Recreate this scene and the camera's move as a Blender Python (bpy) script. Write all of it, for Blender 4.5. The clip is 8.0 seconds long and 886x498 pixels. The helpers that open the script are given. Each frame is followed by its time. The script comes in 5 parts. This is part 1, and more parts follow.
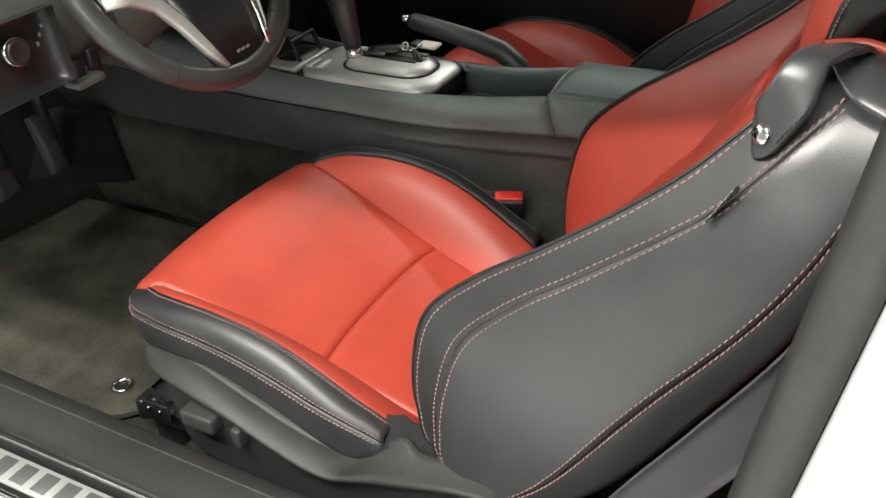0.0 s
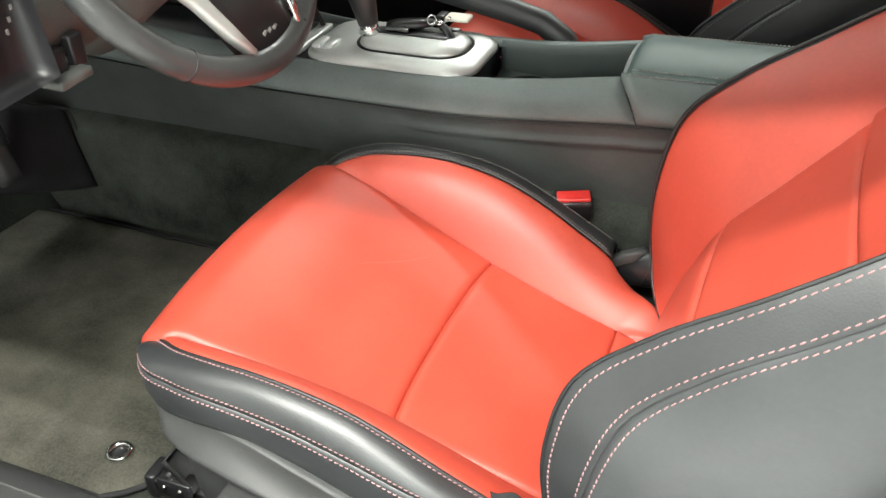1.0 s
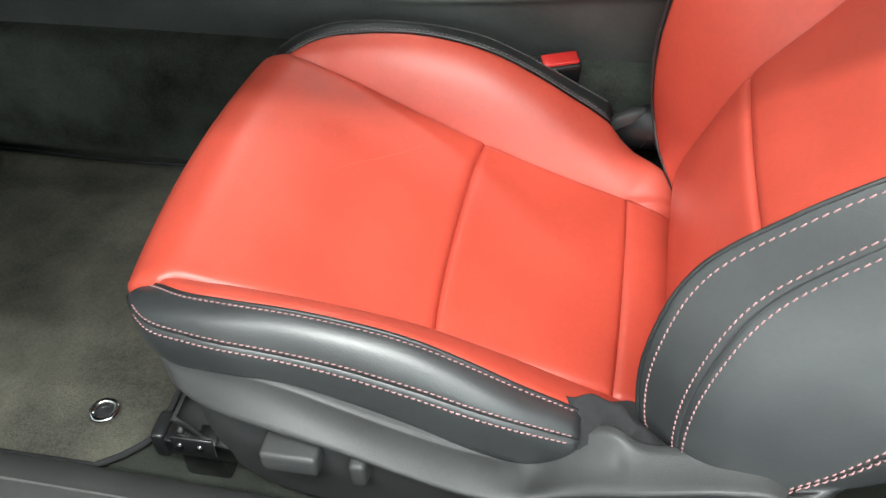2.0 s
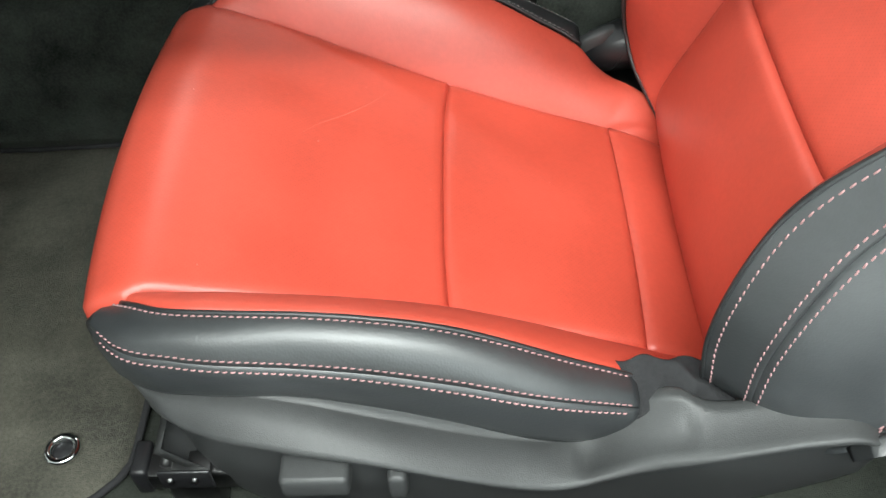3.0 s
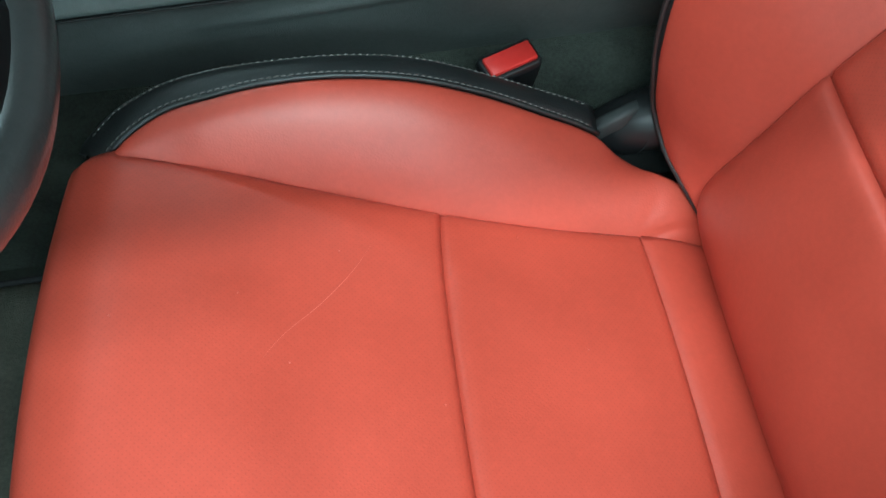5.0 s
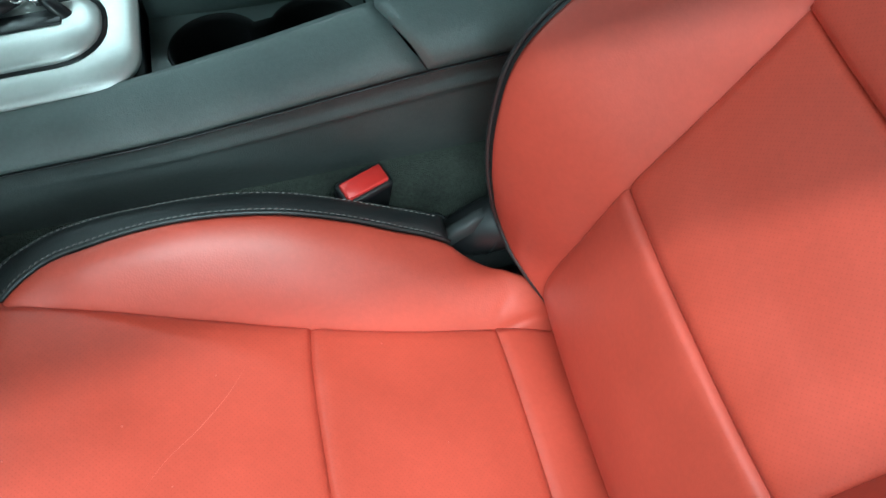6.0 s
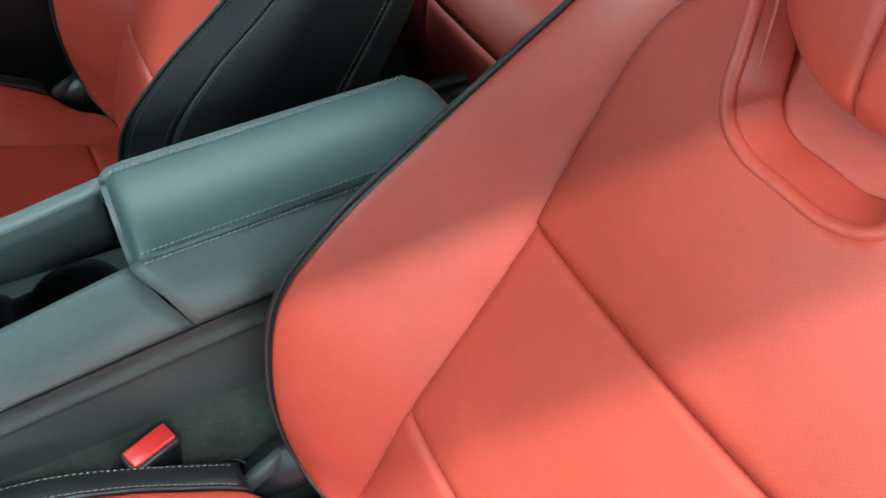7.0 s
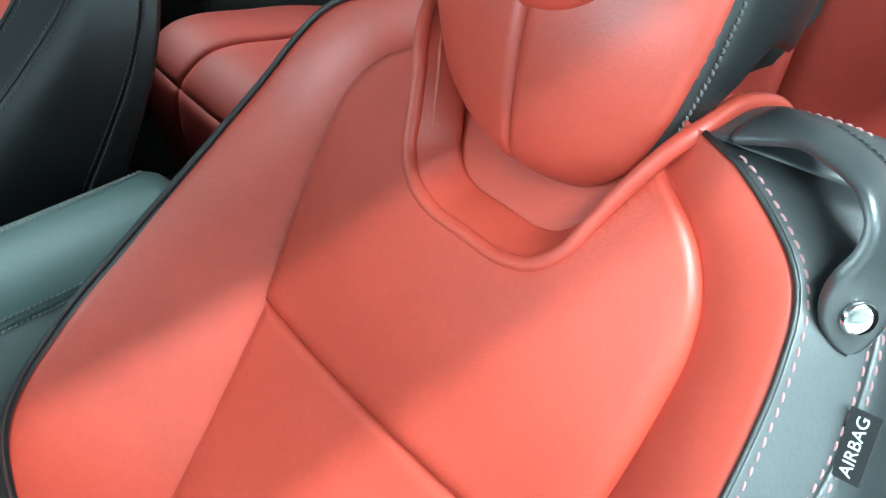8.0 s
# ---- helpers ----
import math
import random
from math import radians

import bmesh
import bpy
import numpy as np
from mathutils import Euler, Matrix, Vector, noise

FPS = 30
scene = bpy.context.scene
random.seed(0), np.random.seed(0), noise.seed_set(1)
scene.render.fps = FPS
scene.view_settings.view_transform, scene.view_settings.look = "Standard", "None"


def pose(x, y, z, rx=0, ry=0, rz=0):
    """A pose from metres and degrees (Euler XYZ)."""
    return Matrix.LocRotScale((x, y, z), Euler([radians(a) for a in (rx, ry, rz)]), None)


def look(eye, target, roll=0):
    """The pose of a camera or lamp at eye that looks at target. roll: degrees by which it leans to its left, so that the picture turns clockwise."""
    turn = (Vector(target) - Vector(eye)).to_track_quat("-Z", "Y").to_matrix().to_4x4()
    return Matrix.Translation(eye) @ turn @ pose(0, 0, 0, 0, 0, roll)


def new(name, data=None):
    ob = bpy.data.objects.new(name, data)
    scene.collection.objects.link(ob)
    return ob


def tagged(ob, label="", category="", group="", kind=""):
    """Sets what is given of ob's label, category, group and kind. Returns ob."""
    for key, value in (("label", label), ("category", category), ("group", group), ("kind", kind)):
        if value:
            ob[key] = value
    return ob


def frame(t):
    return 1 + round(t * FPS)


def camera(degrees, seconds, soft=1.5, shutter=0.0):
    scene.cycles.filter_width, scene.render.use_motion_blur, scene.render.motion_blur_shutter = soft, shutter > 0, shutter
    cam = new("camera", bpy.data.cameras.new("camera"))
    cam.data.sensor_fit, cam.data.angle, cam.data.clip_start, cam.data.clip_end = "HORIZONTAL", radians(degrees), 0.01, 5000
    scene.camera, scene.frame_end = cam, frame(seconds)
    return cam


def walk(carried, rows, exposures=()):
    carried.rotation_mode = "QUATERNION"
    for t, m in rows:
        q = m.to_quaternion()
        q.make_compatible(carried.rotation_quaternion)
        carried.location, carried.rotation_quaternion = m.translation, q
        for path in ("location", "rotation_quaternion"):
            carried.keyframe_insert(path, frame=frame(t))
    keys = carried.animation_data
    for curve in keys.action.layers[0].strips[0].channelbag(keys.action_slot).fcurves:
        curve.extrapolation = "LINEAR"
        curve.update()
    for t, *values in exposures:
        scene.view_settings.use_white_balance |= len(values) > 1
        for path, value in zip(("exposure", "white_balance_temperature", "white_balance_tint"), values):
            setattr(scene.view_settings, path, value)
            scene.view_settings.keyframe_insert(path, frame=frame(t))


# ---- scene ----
cam = camera(51.1, 8.0)
PATH = [
    (0, (0.644, -0.948, 0.983), (-0.188, 0.52, -0.091), -3.5),
    (0.5, (0.477, -0.875, 0.954), (-0.273, 0.616, -0.148), -3.4),
    (1, (0.356, -0.806, 0.91), (-0.31, 0.697, -0.229), -2.9),
    (1.5, (0.23, -0.787, 0.894), (-0.281, 0.662, -0.387), -2.9),
    (2, (0.153, -0.753, 0.868), (-0.182, 0.662, -0.505), -3.7),
    (2.2, (0.125, -0.738, 0.856), (-0.135, 0.653, -0.557), -4.2),
    (3.5, (-0.024, -0.560, 0.799), (-0.045, 0.728, -0.731), -3.8),
    (4, (-0.038, -0.420, 0.798), (-0.049, 0.773, -0.807), -5.0),
    (5.3, (-0.008, -0.299, 0.829), (0.067, 0.806, -0.836), -6.0),
    (5.5, (0.01, -0.309, 0.855), (0.096, 0.797, -0.809), -6.9),
    (6, (0.05, -0.318, 0.918), (0.247, 0.844, -0.697), -4.5),
    (6.5, (0.083, -0.313, 0.939), (0.47, 0.954, -0.559), -2.9),
    (7, (0.125, -0.301, 0.959), (0.727, 1.001, -0.435), -2.7),
    (7.5, (0.169, -0.336, 0.96), (1.011, 0.964, -0.305), -1.5),
    (8, (0.193, -0.362, 0.958), (1.148, 0.846, -0.317), -1.7),
]
walk(cam, [(t, look(eye, target, roll)) for t, eye, target, roll in PATH],
     exposures=[(0.0, -0.76, 6800, 8), (0.5, -0.08, 6700, 5), (1.0, 0.10, 6600, 4), (1.5, -0.12, 6350, 4), (2.2, -0.22, 6200, 3), (3.4, -0.46, 6100, -1), (4.2, -0.84, 5800, -7), (5.3, -0.62, 4950, -20), (6.0, -0.42, 5050, -18), (6.5, -0.04, 5100, -17), (7.3, 0.15, 5250, -13), (8.0, 0.29, 5100, -15)])

# ---- light ----
world = bpy.data.worlds.new("workshop_air")
scene.world = world
world.use_nodes = True
world.node_tree.nodes["Background"].inputs[0].default_value = (0.9, 0.95, 1.0, 1)
world.node_tree.nodes["Background"].inputs[1].default_value = 0.05


def area_lamp(name, eye, target, sx, sy, watts, colour):
    data = bpy.data.lights.new(name, "AREA")
    data.shape, data.size, data.size_y, data.energy, data.color = "RECTANGLE", sx, sy, watts, colour
    ob = new(name, data)
    ob.matrix_world = look(eye, target)
    return ob


# workshop light: a pair of ceiling strips outside the open door, one strip before the windscreen, a big added fill on
# the door side
LAMP_DOOR_A = area_lamp("ceiling_lamp_door_a", (0.3, -1.55, 2.9), (0.3, -0.6, 0.3), 2.6, 0.07, 158, (1.0, 0.98, 0.95))
LAMP_DOOR_B = area_lamp("ceiling_lamp_door_b", (0.3, -1.99, 2.9), (0.3, -0.6, 0.3), 2.6, 0.07, 158, (1.0, 0.98, 0.95))
LAMP_FRONT = area_lamp("ceiling_lamp_front", (-2.0, 0.5, 2.9), (0.1, 0.3, 0.3), 2.4, 0.6, 40, (0.95, 1.0, 0.99))
# added fill from beyond the far door, aimed to brighten the passenger seat
LAMP_FAR = area_lamp("far_side_fill", (0.2, 3.0, 2.8), (0.2, 0.8, 0.3), 2.6, 0.5, 160, (0.97, 1.0, 0.98))
LAMP_WINDOW = area_lamp("front_window_daylight", (-4.9, 0.2, 1.95), (0.4, 0.2, 0.8), 3.6, 1.5, 200, (0.97, 1.0, 1.0))
# unseen softbox before the closed south wall, added to brighten the door side
LAMP_DOOR_FILL = area_lamp("door_side_fill", (1.1, -4.85, 1.35), (0.6, 0.0, 0.7), 5.0, 2.5, 300, (0.97, 0.99, 1.0))


# ---- materials ----
def nodes_of(name):
    m = bpy.data.materials.new(name)
    m.use_nodes = True
    nt = m.node_tree
    return m, nt, nt.nodes["Principled BSDF"]


def node(nt, kind, **values):
    n = nt.nodes.new(kind)
    for key, value in values.items():
        if key in n.inputs:
            n.inputs[key].default_value = value
    return n


def surface(name, colour, rough, scale=300.0, grain=0.25, wear=0.18, metal=0.0, spec=0.5, coat=0.0, depth=0.0006,
            cells=False, perforated=False, patches=9.0, tint=None):
    """A material with colour varied at two scales, uneven gloss and a fine relief."""
    m, nt, b = nodes_of(name)
    link = nt.links.new
    co = node(nt, "ShaderNodeTexCoord")
    big = node(nt, "ShaderNodeTexNoise", Scale=patches, Detail=4.0, Roughness=0.6)
    fine = node(nt, "ShaderNodeTexNoise", Scale=scale * 0.35, Detail=3.0)
    link(co.outputs["Object"], big.inputs["Vector"])
    link(co.outputs["Object"], fine.inputs["Vector"])
    mix = node(nt, "ShaderNodeMath")
    mix.operation = "MULTIPLY_ADD"
    link(fine.outputs["Fac"], mix.inputs[0])
    mix.inputs[1].default_value = 0.35
    link(big.outputs["Fac"], mix.inputs[2])
    ramp = node(nt, "ShaderNodeMapRange")
    ramp.inputs["From Min"].default_value, ramp.inputs["From Max"].default_value = 0.4, 0.95
    ramp.inputs["To Min"].default_value, ramp.inputs["To Max"].default_value = 0.0, 1.0
    link(mix.outputs[0], ramp.inputs["Value"])
    cm = node(nt, "ShaderNodeMix")
    cm.data_type = "RGBA"
    second = tint if tint else tuple(min(1.0, c * (1 + 2.0 * wear) + 0.01 * wear) for c in colour)
    cm.inputs[6].default_value = (*[c * (1 - wear) for c in colour], 1)
    cm.inputs[7].default_value = (*second, 1)
    link(ramp.outputs[0], cm.inputs[0])
    link(cm.outputs[2], b.inputs["Base Color"])
    rr = node(nt, "ShaderNodeMapRange")
    rr.inputs["To Min"].default_value, rr.inputs["To Max"].default_value = max(0.03, rough - 0.07), min(1.0, rough + 0.09)
    link(big.outputs["Fac"], rr.inputs["Value"])
    link(rr.outputs[0], b.inputs["Roughness"])
    b.inputs["Metallic"].default_value = metal
    b.inputs["Specular IOR Level"].default_value = spec
    b.inputs["Coat Weight"].default_value = coat
    b.inputs["Coat Roughness"].default_value = 0.25
    if cells:
        tex = node(nt, "ShaderNodeTexVoronoi", Scale=scale)
        out = tex.outputs["Distance"]
    else:
        tex = node(nt, "ShaderNodeTexNoise", Scale=scale, Detail=2.0)
        out = tex.outputs["Fac"]
    link(co.outputs["Object"], tex.inputs["Vector"])
    bump = node(nt, "ShaderNodeBump", Strength=grain, Distance=depth)
    link(out, bump.inputs["Height"])
    last = bump
    # soft folds, a few centimetres across
    fold = node(nt, "ShaderNodeTexNoise", Scale=16.0, Detail=1.0)
    link(co.outputs["Object"], fold.inputs["Vector"])
    wide = node(nt, "ShaderNodeBump", Strength=0.14 if cells else 0.08, Distance=0.004)
    link(fold.outputs["Fac"], wide.inputs["Height"])
    link(last.outputs[0], wide.inputs["Normal"])
    last = wide
    if perforated:
        # punched holes in staggered rows, 3.2 mm apart, by the panel's own metres
        uv = node(nt, "ShaderNodeUVMap")
        sep = node(nt, "ShaderNodeSeparateXYZ")
        link(uv.outputs[0], sep.inputs[0])

        def op(kind, a, bb=None):
            n = nt.nodes.new("ShaderNodeMath")
            n.operation = kind
            for i, v in enumerate((a, bb)):
                if v is None:
                    continue
                if isinstance(v, (int, float)):
                    n.inputs[i].default_value = v
                else:
                    link(v, n.inputs[i])
            return n.outputs[0]

        pitch = 0.0034
        gx = op("DIVIDE", op("ADD", sep.outputs[0], sep.outputs[1]), pitch * 1.414)
        gy = op("DIVIDE", op("SUBTRACT", sep.outputs[0], sep.outputs[1]), pitch * 1.414)
        fx = op("SUBTRACT", op("FRACT", gx), 0.5)
        fy = op("SUBTRACT", op("FRACT", gy), 0.5)
        r = op("SQRT", op("ADD", op("MULTIPLY", fx, fx), op("MULTIPLY", fy, fy)))
        hole = op("LESS_THAN", r, 0.18)
        dark = node(nt, "ShaderNodeMix")
        dark.data_type = "RGBA"
        link(op("MULTIPLY", hole, 0.14), dark.inputs[0])
        link(cm.outputs[2], dark.inputs[6])
        dark.inputs[7].default_value = (*[c * 0.25 for c in colour], 1)
        link(dark.outputs[2], b.inputs["Base Color"])
        pit = node(nt, "ShaderNodeBump", Strength=0.13, Distance=0.0005)
        pit.invert = True
        link(hole, pit.inputs["Height"])
        link(last.outputs[0], pit.inputs["Normal"])
        last = pit
    link(last.outputs[0], b.inputs["Normal"])
    return m


RED = (0.445, 0.0585, 0.0345)
red_leather = surface("red_leather", RED, 0.46, 520, 0.14, 0.10, cells=True, spec=0.8, coat=0.03)
scuffed_red = surface("scuffed_red_leather", (0.56, 0.12, 0.088), 0.5, 420, 0.2, 0.15, cells=True)
red_punched = surface("red_punched_leather", RED, 0.43, 520, 0.12, 0.10, cells=True, spec=0.55, perforated=True)
black_leather = surface("black_leather", (0.012, 0.013, 0.0135), 0.45, 430, 0.20, 0.2, cells=True, spec=0.7)
rear_leather = surface("rear_seat_leather", (0.40, 0.058, 0.040), 0.6, 480, 0.15, 0.12, cells=True, spec=0.35)
# lighter, glossier copy of black_leather for the bands that catch the door light
lit_band_leather = surface("lit_black_leather", (0.019, 0.021, 0.0225), 0.46, 480, 0.14, 0.2, cells=True, spec=1.0)
# black leather made paler: sheen on the driver's seat sides, cap and strap
lit_side_leather = surface("lit_side_leather", (0.036, 0.039, 0.041), 0.36, 520, 0.12, 0.15, cells=True, spec=1.0)
wheel_leather = surface("worn_wheel_leather", (0.034, 0.035, 0.035), 0.30, 480, 0.16, 0.2, cells=True, coat=0.2)
black_plastic = surface("black_grained_plastic", (0.036, 0.037, 0.037), 0.50, 900, 0.35, 0.15, cells=True, depth=0.0004)
dark_plastic = surface("dark_smooth_plastic", (0.012, 0.012, 0.013), 0.35, 900, 0.1, 0.15)
tray_plastic = surface("tray_plastic", (0.060, 0.074, 0.070), 0.45, 900, 0.2, 0.15, cells=True, depth=0.0004)
# tray plastic blackened: the shade inside the cup wells is in the colour
cup_shade = surface("shaded_cup_plastic", (0.005, 0.005, 0.005), 0.6, 900, 0.1, 0.15, spec=0.2)
dash_plastic = surface("soft_dash_plastic", (0.075, 0.079, 0.074), 0.5, 800, 0.3, 0.15, cells=True)
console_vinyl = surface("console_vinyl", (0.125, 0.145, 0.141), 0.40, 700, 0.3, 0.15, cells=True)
armrest_vinyl = surface("armrest_vinyl", (0.082, 0.120, 0.115), 0.42, 600, 0.22, 0.12, cells=True, spec=0.7)
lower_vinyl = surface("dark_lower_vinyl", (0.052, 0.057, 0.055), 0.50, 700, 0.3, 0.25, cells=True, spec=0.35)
carpet = surface("dark_carpet", (0.023, 0.026, 0.021), 0.95, 900, 1.0, 0.7, spec=0.15, depth=0.003, patches=5.0)
tunnel_carpet = surface("tunnel_carpet", (0.033, 0.037, 0.031), 0.95, 900, 1.0, 0.7, spec=0.15, depth=0.003, patches=9.0)
mat_carpet = surface("worn_mat_carpet", (0.070, 0.071, 0.060), 0.95, 800, 1.0, 0.6, spec=0.12, depth=0.003, patches=7.0, tint=(0.150, 0.145, 0.116))
silver = surface("satin_silver", (0.62, 0.63, 0.61), 0.42, 700, 0.05, 0.06, metal=0.6)
chrome = surface("bright_chrome", (0.85, 0.85, 0.85), 0.10, 300, 0.02, 0.04, metal=1.0)
steel = surface("dull_steel", (0.16, 0.16, 0.16), 0.35, 300, 0.2, 0.3, metal=1.0)
thread = surface("grey_pink_thread", (0.29, 0.165, 0.165), 0.8, 900, 0.4, 0.2, depth=0.0003)
thread_pale = surface("pale_grey_thread", (0.30, 0.30, 0.28), 0.8, 900, 0.4, 0.2, depth=0.0003)
thread_grey = surface("grey_thread", (0.13, 0.120, 0.115), 0.8, 900, 0.4, 0.2, depth=0.0003)
button_red = surface("red_button_plastic", (0.52, 0.026, 0.022), 0.35, 500, 0.05, 0.08)
white_paint = surface("white_car_paint", (0.78, 0.78, 0.79), 0.2, 200, 0.02, 0.03, coat=0.6)
rubber = surface("grey_rubber_seal", (0.038, 0.038, 0.037), 0.6, 500, 0.2, 0.2)
webbing = surface("grey_belt_webbing", (0.060, 0.056, 0.068), 0.75, 900, 0.6, 0.12)
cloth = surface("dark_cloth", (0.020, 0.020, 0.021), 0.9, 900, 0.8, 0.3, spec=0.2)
lining = surface("grey_roof_cloth", (0.24, 0.24, 0.235), 0.9, 500, 0.3, 0.08, spec=0.1)
concrete = surface("workshop_concrete", (0.46, 0.46, 0.45), 0.6, 60, 0.3, 0.2, patches=1.2)
wall_paint = surface("workshop_wall_paint", (0.62, 0.62, 0.60), 0.7, 90, 0.2, 0.08, patches=0.8)
satin_grey = surface("satin_grey_metal", (0.20, 0.20, 0.20), 0.4, 500, 0.2, 0.15, metal=0.6)
white_print = surface("white_print", (0.75, 0.76, 0.76), 0.6, 500, 0.05, 0.05)
black_label = surface("black_label_cloth", (0.015, 0.015, 0.016), 0.8, 900, 0.5, 0.2)
fob_white = surface("pale_tag_plastic", (0.70, 0.66, 0.58), 0.5, 300, 0.05, 0.1)


# ---- building helpers ----
def link_mesh(name, bm, mat, parent=None, label="", smooth=True):
    me = bpy.data.meshes.new(name)
    bm.to_mesh(me)
    bm.free()
    me.materials.append(mat)
    if smooth:
        me.polygons.foreach_set("use_smooth", [True] * len(me.polygons))
    ob = new(name, me)
    if parent is not None:
        ob.parent = parent
    if label:
        ob["label"] = label
    return ob


def part(name, bm, mat, parent, label="", smooth=True):
    return link_mesh(name, bm, mat, parent, label, smooth)


def thing(name, label, category, group="", kind="", at=(0, 0, 0)):
    ob = new(name)
    ob.empty_display_size = 0.05
    ob.location = at
    return tagged(ob, label, category, group, kind)


def curve_through(points):
    """A smooth curve through the points, as a function of 0..1 by their spacing."""
    p = np.array(points, float)
    d = np.r_[0, np.cumsum(np.linalg.norm(np.diff(p, axis=0), axis=1))]
    d /= d[-1]
    m = np.gradient(p, d, axis=0)

    def at(t):
        t = min(1.0, max(0.0, t))
        i = min(len(d) - 2, int(np.searchsorted(d, t, side="right") - 1))
        h = d[i + 1] - d[i]
        q = (t - d[i]) / h
        return ((1 + 2 * q) * (1 - q) ** 2 * p[i] + q * (1 - q) ** 2 * h * m[i]
                + q * q * (3 - 2 * q) * p[i + 1] + q * q * (q - 1) * h * m[i + 1])
    return at


def table(points):
    """y as a smooth function of x through a few (x, y)."""
    xs, ys = np.array([p[0] for p in points], float), np.array([p[1] for p in points], float)
    m = np.gradient(ys, xs)

    def at(x):
        x = min(xs[-1], max(xs[0], x))
        i = min(len(xs) - 2, max(0, int(np.searchsorted(xs, x, side="right") - 1)))
        h = xs[i + 1] - xs[i]
        q = (x - xs[i]) / h
        return float((1 + 2 * q) * (1 - q) ** 2 * ys[i] + q * (1 - q) ** 2 * h * m[i]
                     + q * q * (3 - 2 * q) * ys[i + 1] + q * q * (q - 1) * h * m[i + 1])
    return at


def sheet_mesh(fn, nu, nv, flip=False, puff=0.004, rim=0.012, thick=0.012, skip=""):
    """A padded panel: the surface fn(u, v), sunk towards its seams, with a skirt turned in along its border.
    skip: sides not sunk, of "u0 u1 v0 v1"."""
    P = np.array([[fn(i / nu, j / nv) for j in range(nv + 1)] for i in range(nu + 1)], float)
    du, dv = np.gradient(P, axis=0), np.gradient(P, axis=1)
    N = np.cross(du, dv)
    N /= np.linalg.norm(N, axis=2, keepdims=True) + 1e-12
    if flip:
        N = -N
    U = np.zeros(P.shape[:2])
    V = np.zeros(P.shape[:2])
    U[1:] = np.cumsum(np.linalg.norm(np.diff(P, axis=0), axis=2), axis=0)
    V[:, 1:] = np.cumsum(np.linalg.norm(np.diff(P, axis=1), axis=2), axis=1)
    far = np.full(P.shape[:2], 9.0)
    if "u0" not in skip:
        far = np.minimum(far, U)
    if "u1" not in skip:
        far = np.minimum(far, U[-1:] - U)
    if "v0" not in skip:
        far = np.minimum(far, V)
    if "v1" not in skip:
        far = np.minimum(far, V[:, -1:] - V)
    q = np.clip(1 - far / rim, 0, 1)
    P = P - N * (puff * (1 - np.sqrt(np.clip(1 - q * q, 0, 1))))[..., None]
    bm = bmesh.new()
    uvl = bm.loops.layers.uv.new("UVMap")
    vs = [[bm.verts.new(P[i, j]) for j in range(nv + 1)] for i in range(nu + 1)]
    where = {}
    for i in range(nu + 1):
        for j in range(nv + 1):
            where[vs[i][j]] = (U[i, nv // 2], V[i, j] - V[i, nv // 2])
    for i in range(nu):
        for j in range(nv):
            q4 = [vs[i][j], vs[i + 1][j], vs[i + 1][j + 1], vs[i][j + 1]]
            f = bm.faces.new(q4[::-1] if flip else q4)
            for lp in f.loops:
                lp[uvl].uv = where[lp.vert]
    ring = [(i, 0) for i in range(nu)] + [(nu, j) for j in range(nv)] + [(i, nv) for i in range(nu, 0, -1)] + [(0, j) for j in range(nv, 0, -1)]
    low = [bm.verts.new(P[i, j] - N[i, j] * thick) for i, j in ring]
    for k, (i, j) in enumerate(ring):
        i2, j2 = ring[(k + 1) % len(ring)]
        q4 = [vs[i2][j2], vs[i][j], low[k], low[(k + 1) % len(ring)]]
        f = bm.faces.new(q4[::-1] if flip else q4)
        for lp in f.loops:
            lp[uvl].uv = where.get(lp.vert, (0, 0))
    return bm


def panel(name, fn, nu, nv, mat, parent, label="", **more):
    return part(name, sheet_mesh(fn, nu, nv, **more), mat, parent, label)


def tube_mesh(points, radius, sides=8, closed=False, flat=1.0, up=(0, 0, 1), bm=None, cap=True):
    """A round bar along the points; radius may be a list. flat squeezes it along the direction up."""
    bm = bm or bmesh.new()
    p = np.array(points, float)
    n = len(p)
    rings = []
    for i in range(n):
        a, b = (p[(i - 1) % n], p[(i + 1) % n]) if closed else (p[max(0, i - 1)], p[min(n - 1, i + 1)])
        t = b - a
        t /= np.linalg.norm(t) + 1e-12
        side = np.cross(t, up)
        if np.linalg.norm(side) < 1e-3:
            side = np.cross(t, (1, 0.2, 0))
        side /= np.linalg.norm(side)
        top = np.cross(side, t)
        r = radius[i] if hasattr(radius, "__len__") else radius
        rings.append([bm.verts.new(p[i] + r * (math.cos(w) * side + flat * math.sin(w) * top))
                      for w in (2 * math.pi * k / sides for k in range(sides))])
    for i in range(n if closed else n - 1):
        a, b = rings[i], rings[(i + 1) % n]
        for k in range(sides):
            bm.faces.new((a[k], a[(k + 1) % sides], b[(k + 1) % sides], b[k]))
    if cap and not closed:
        bm.faces.new(rings[0][::-1])
        bm.faces.new(rings[-1])
    return bm


def loft_mesh(rings, closed_ends=True, bm=None):
    """A skin over equal rings of points."""
    bm = bm or bmesh.new()
    vs = [[bm.verts.new(q) for q in ring] for ring in rings]
    k = len(vs[0])
    for a, b in zip(vs, vs[1:]):
        for i in range(k):
            bm.faces.new((a[i], a[(i + 1) % k], b[(i + 1) % k], b[i]))
    if closed_ends:
        bm.faces.new(vs[0][::-1])
        bm.faces.new(vs[-1])
    bmesh.ops.recalc_face_normals(bm, faces=bm.faces)
    return bm


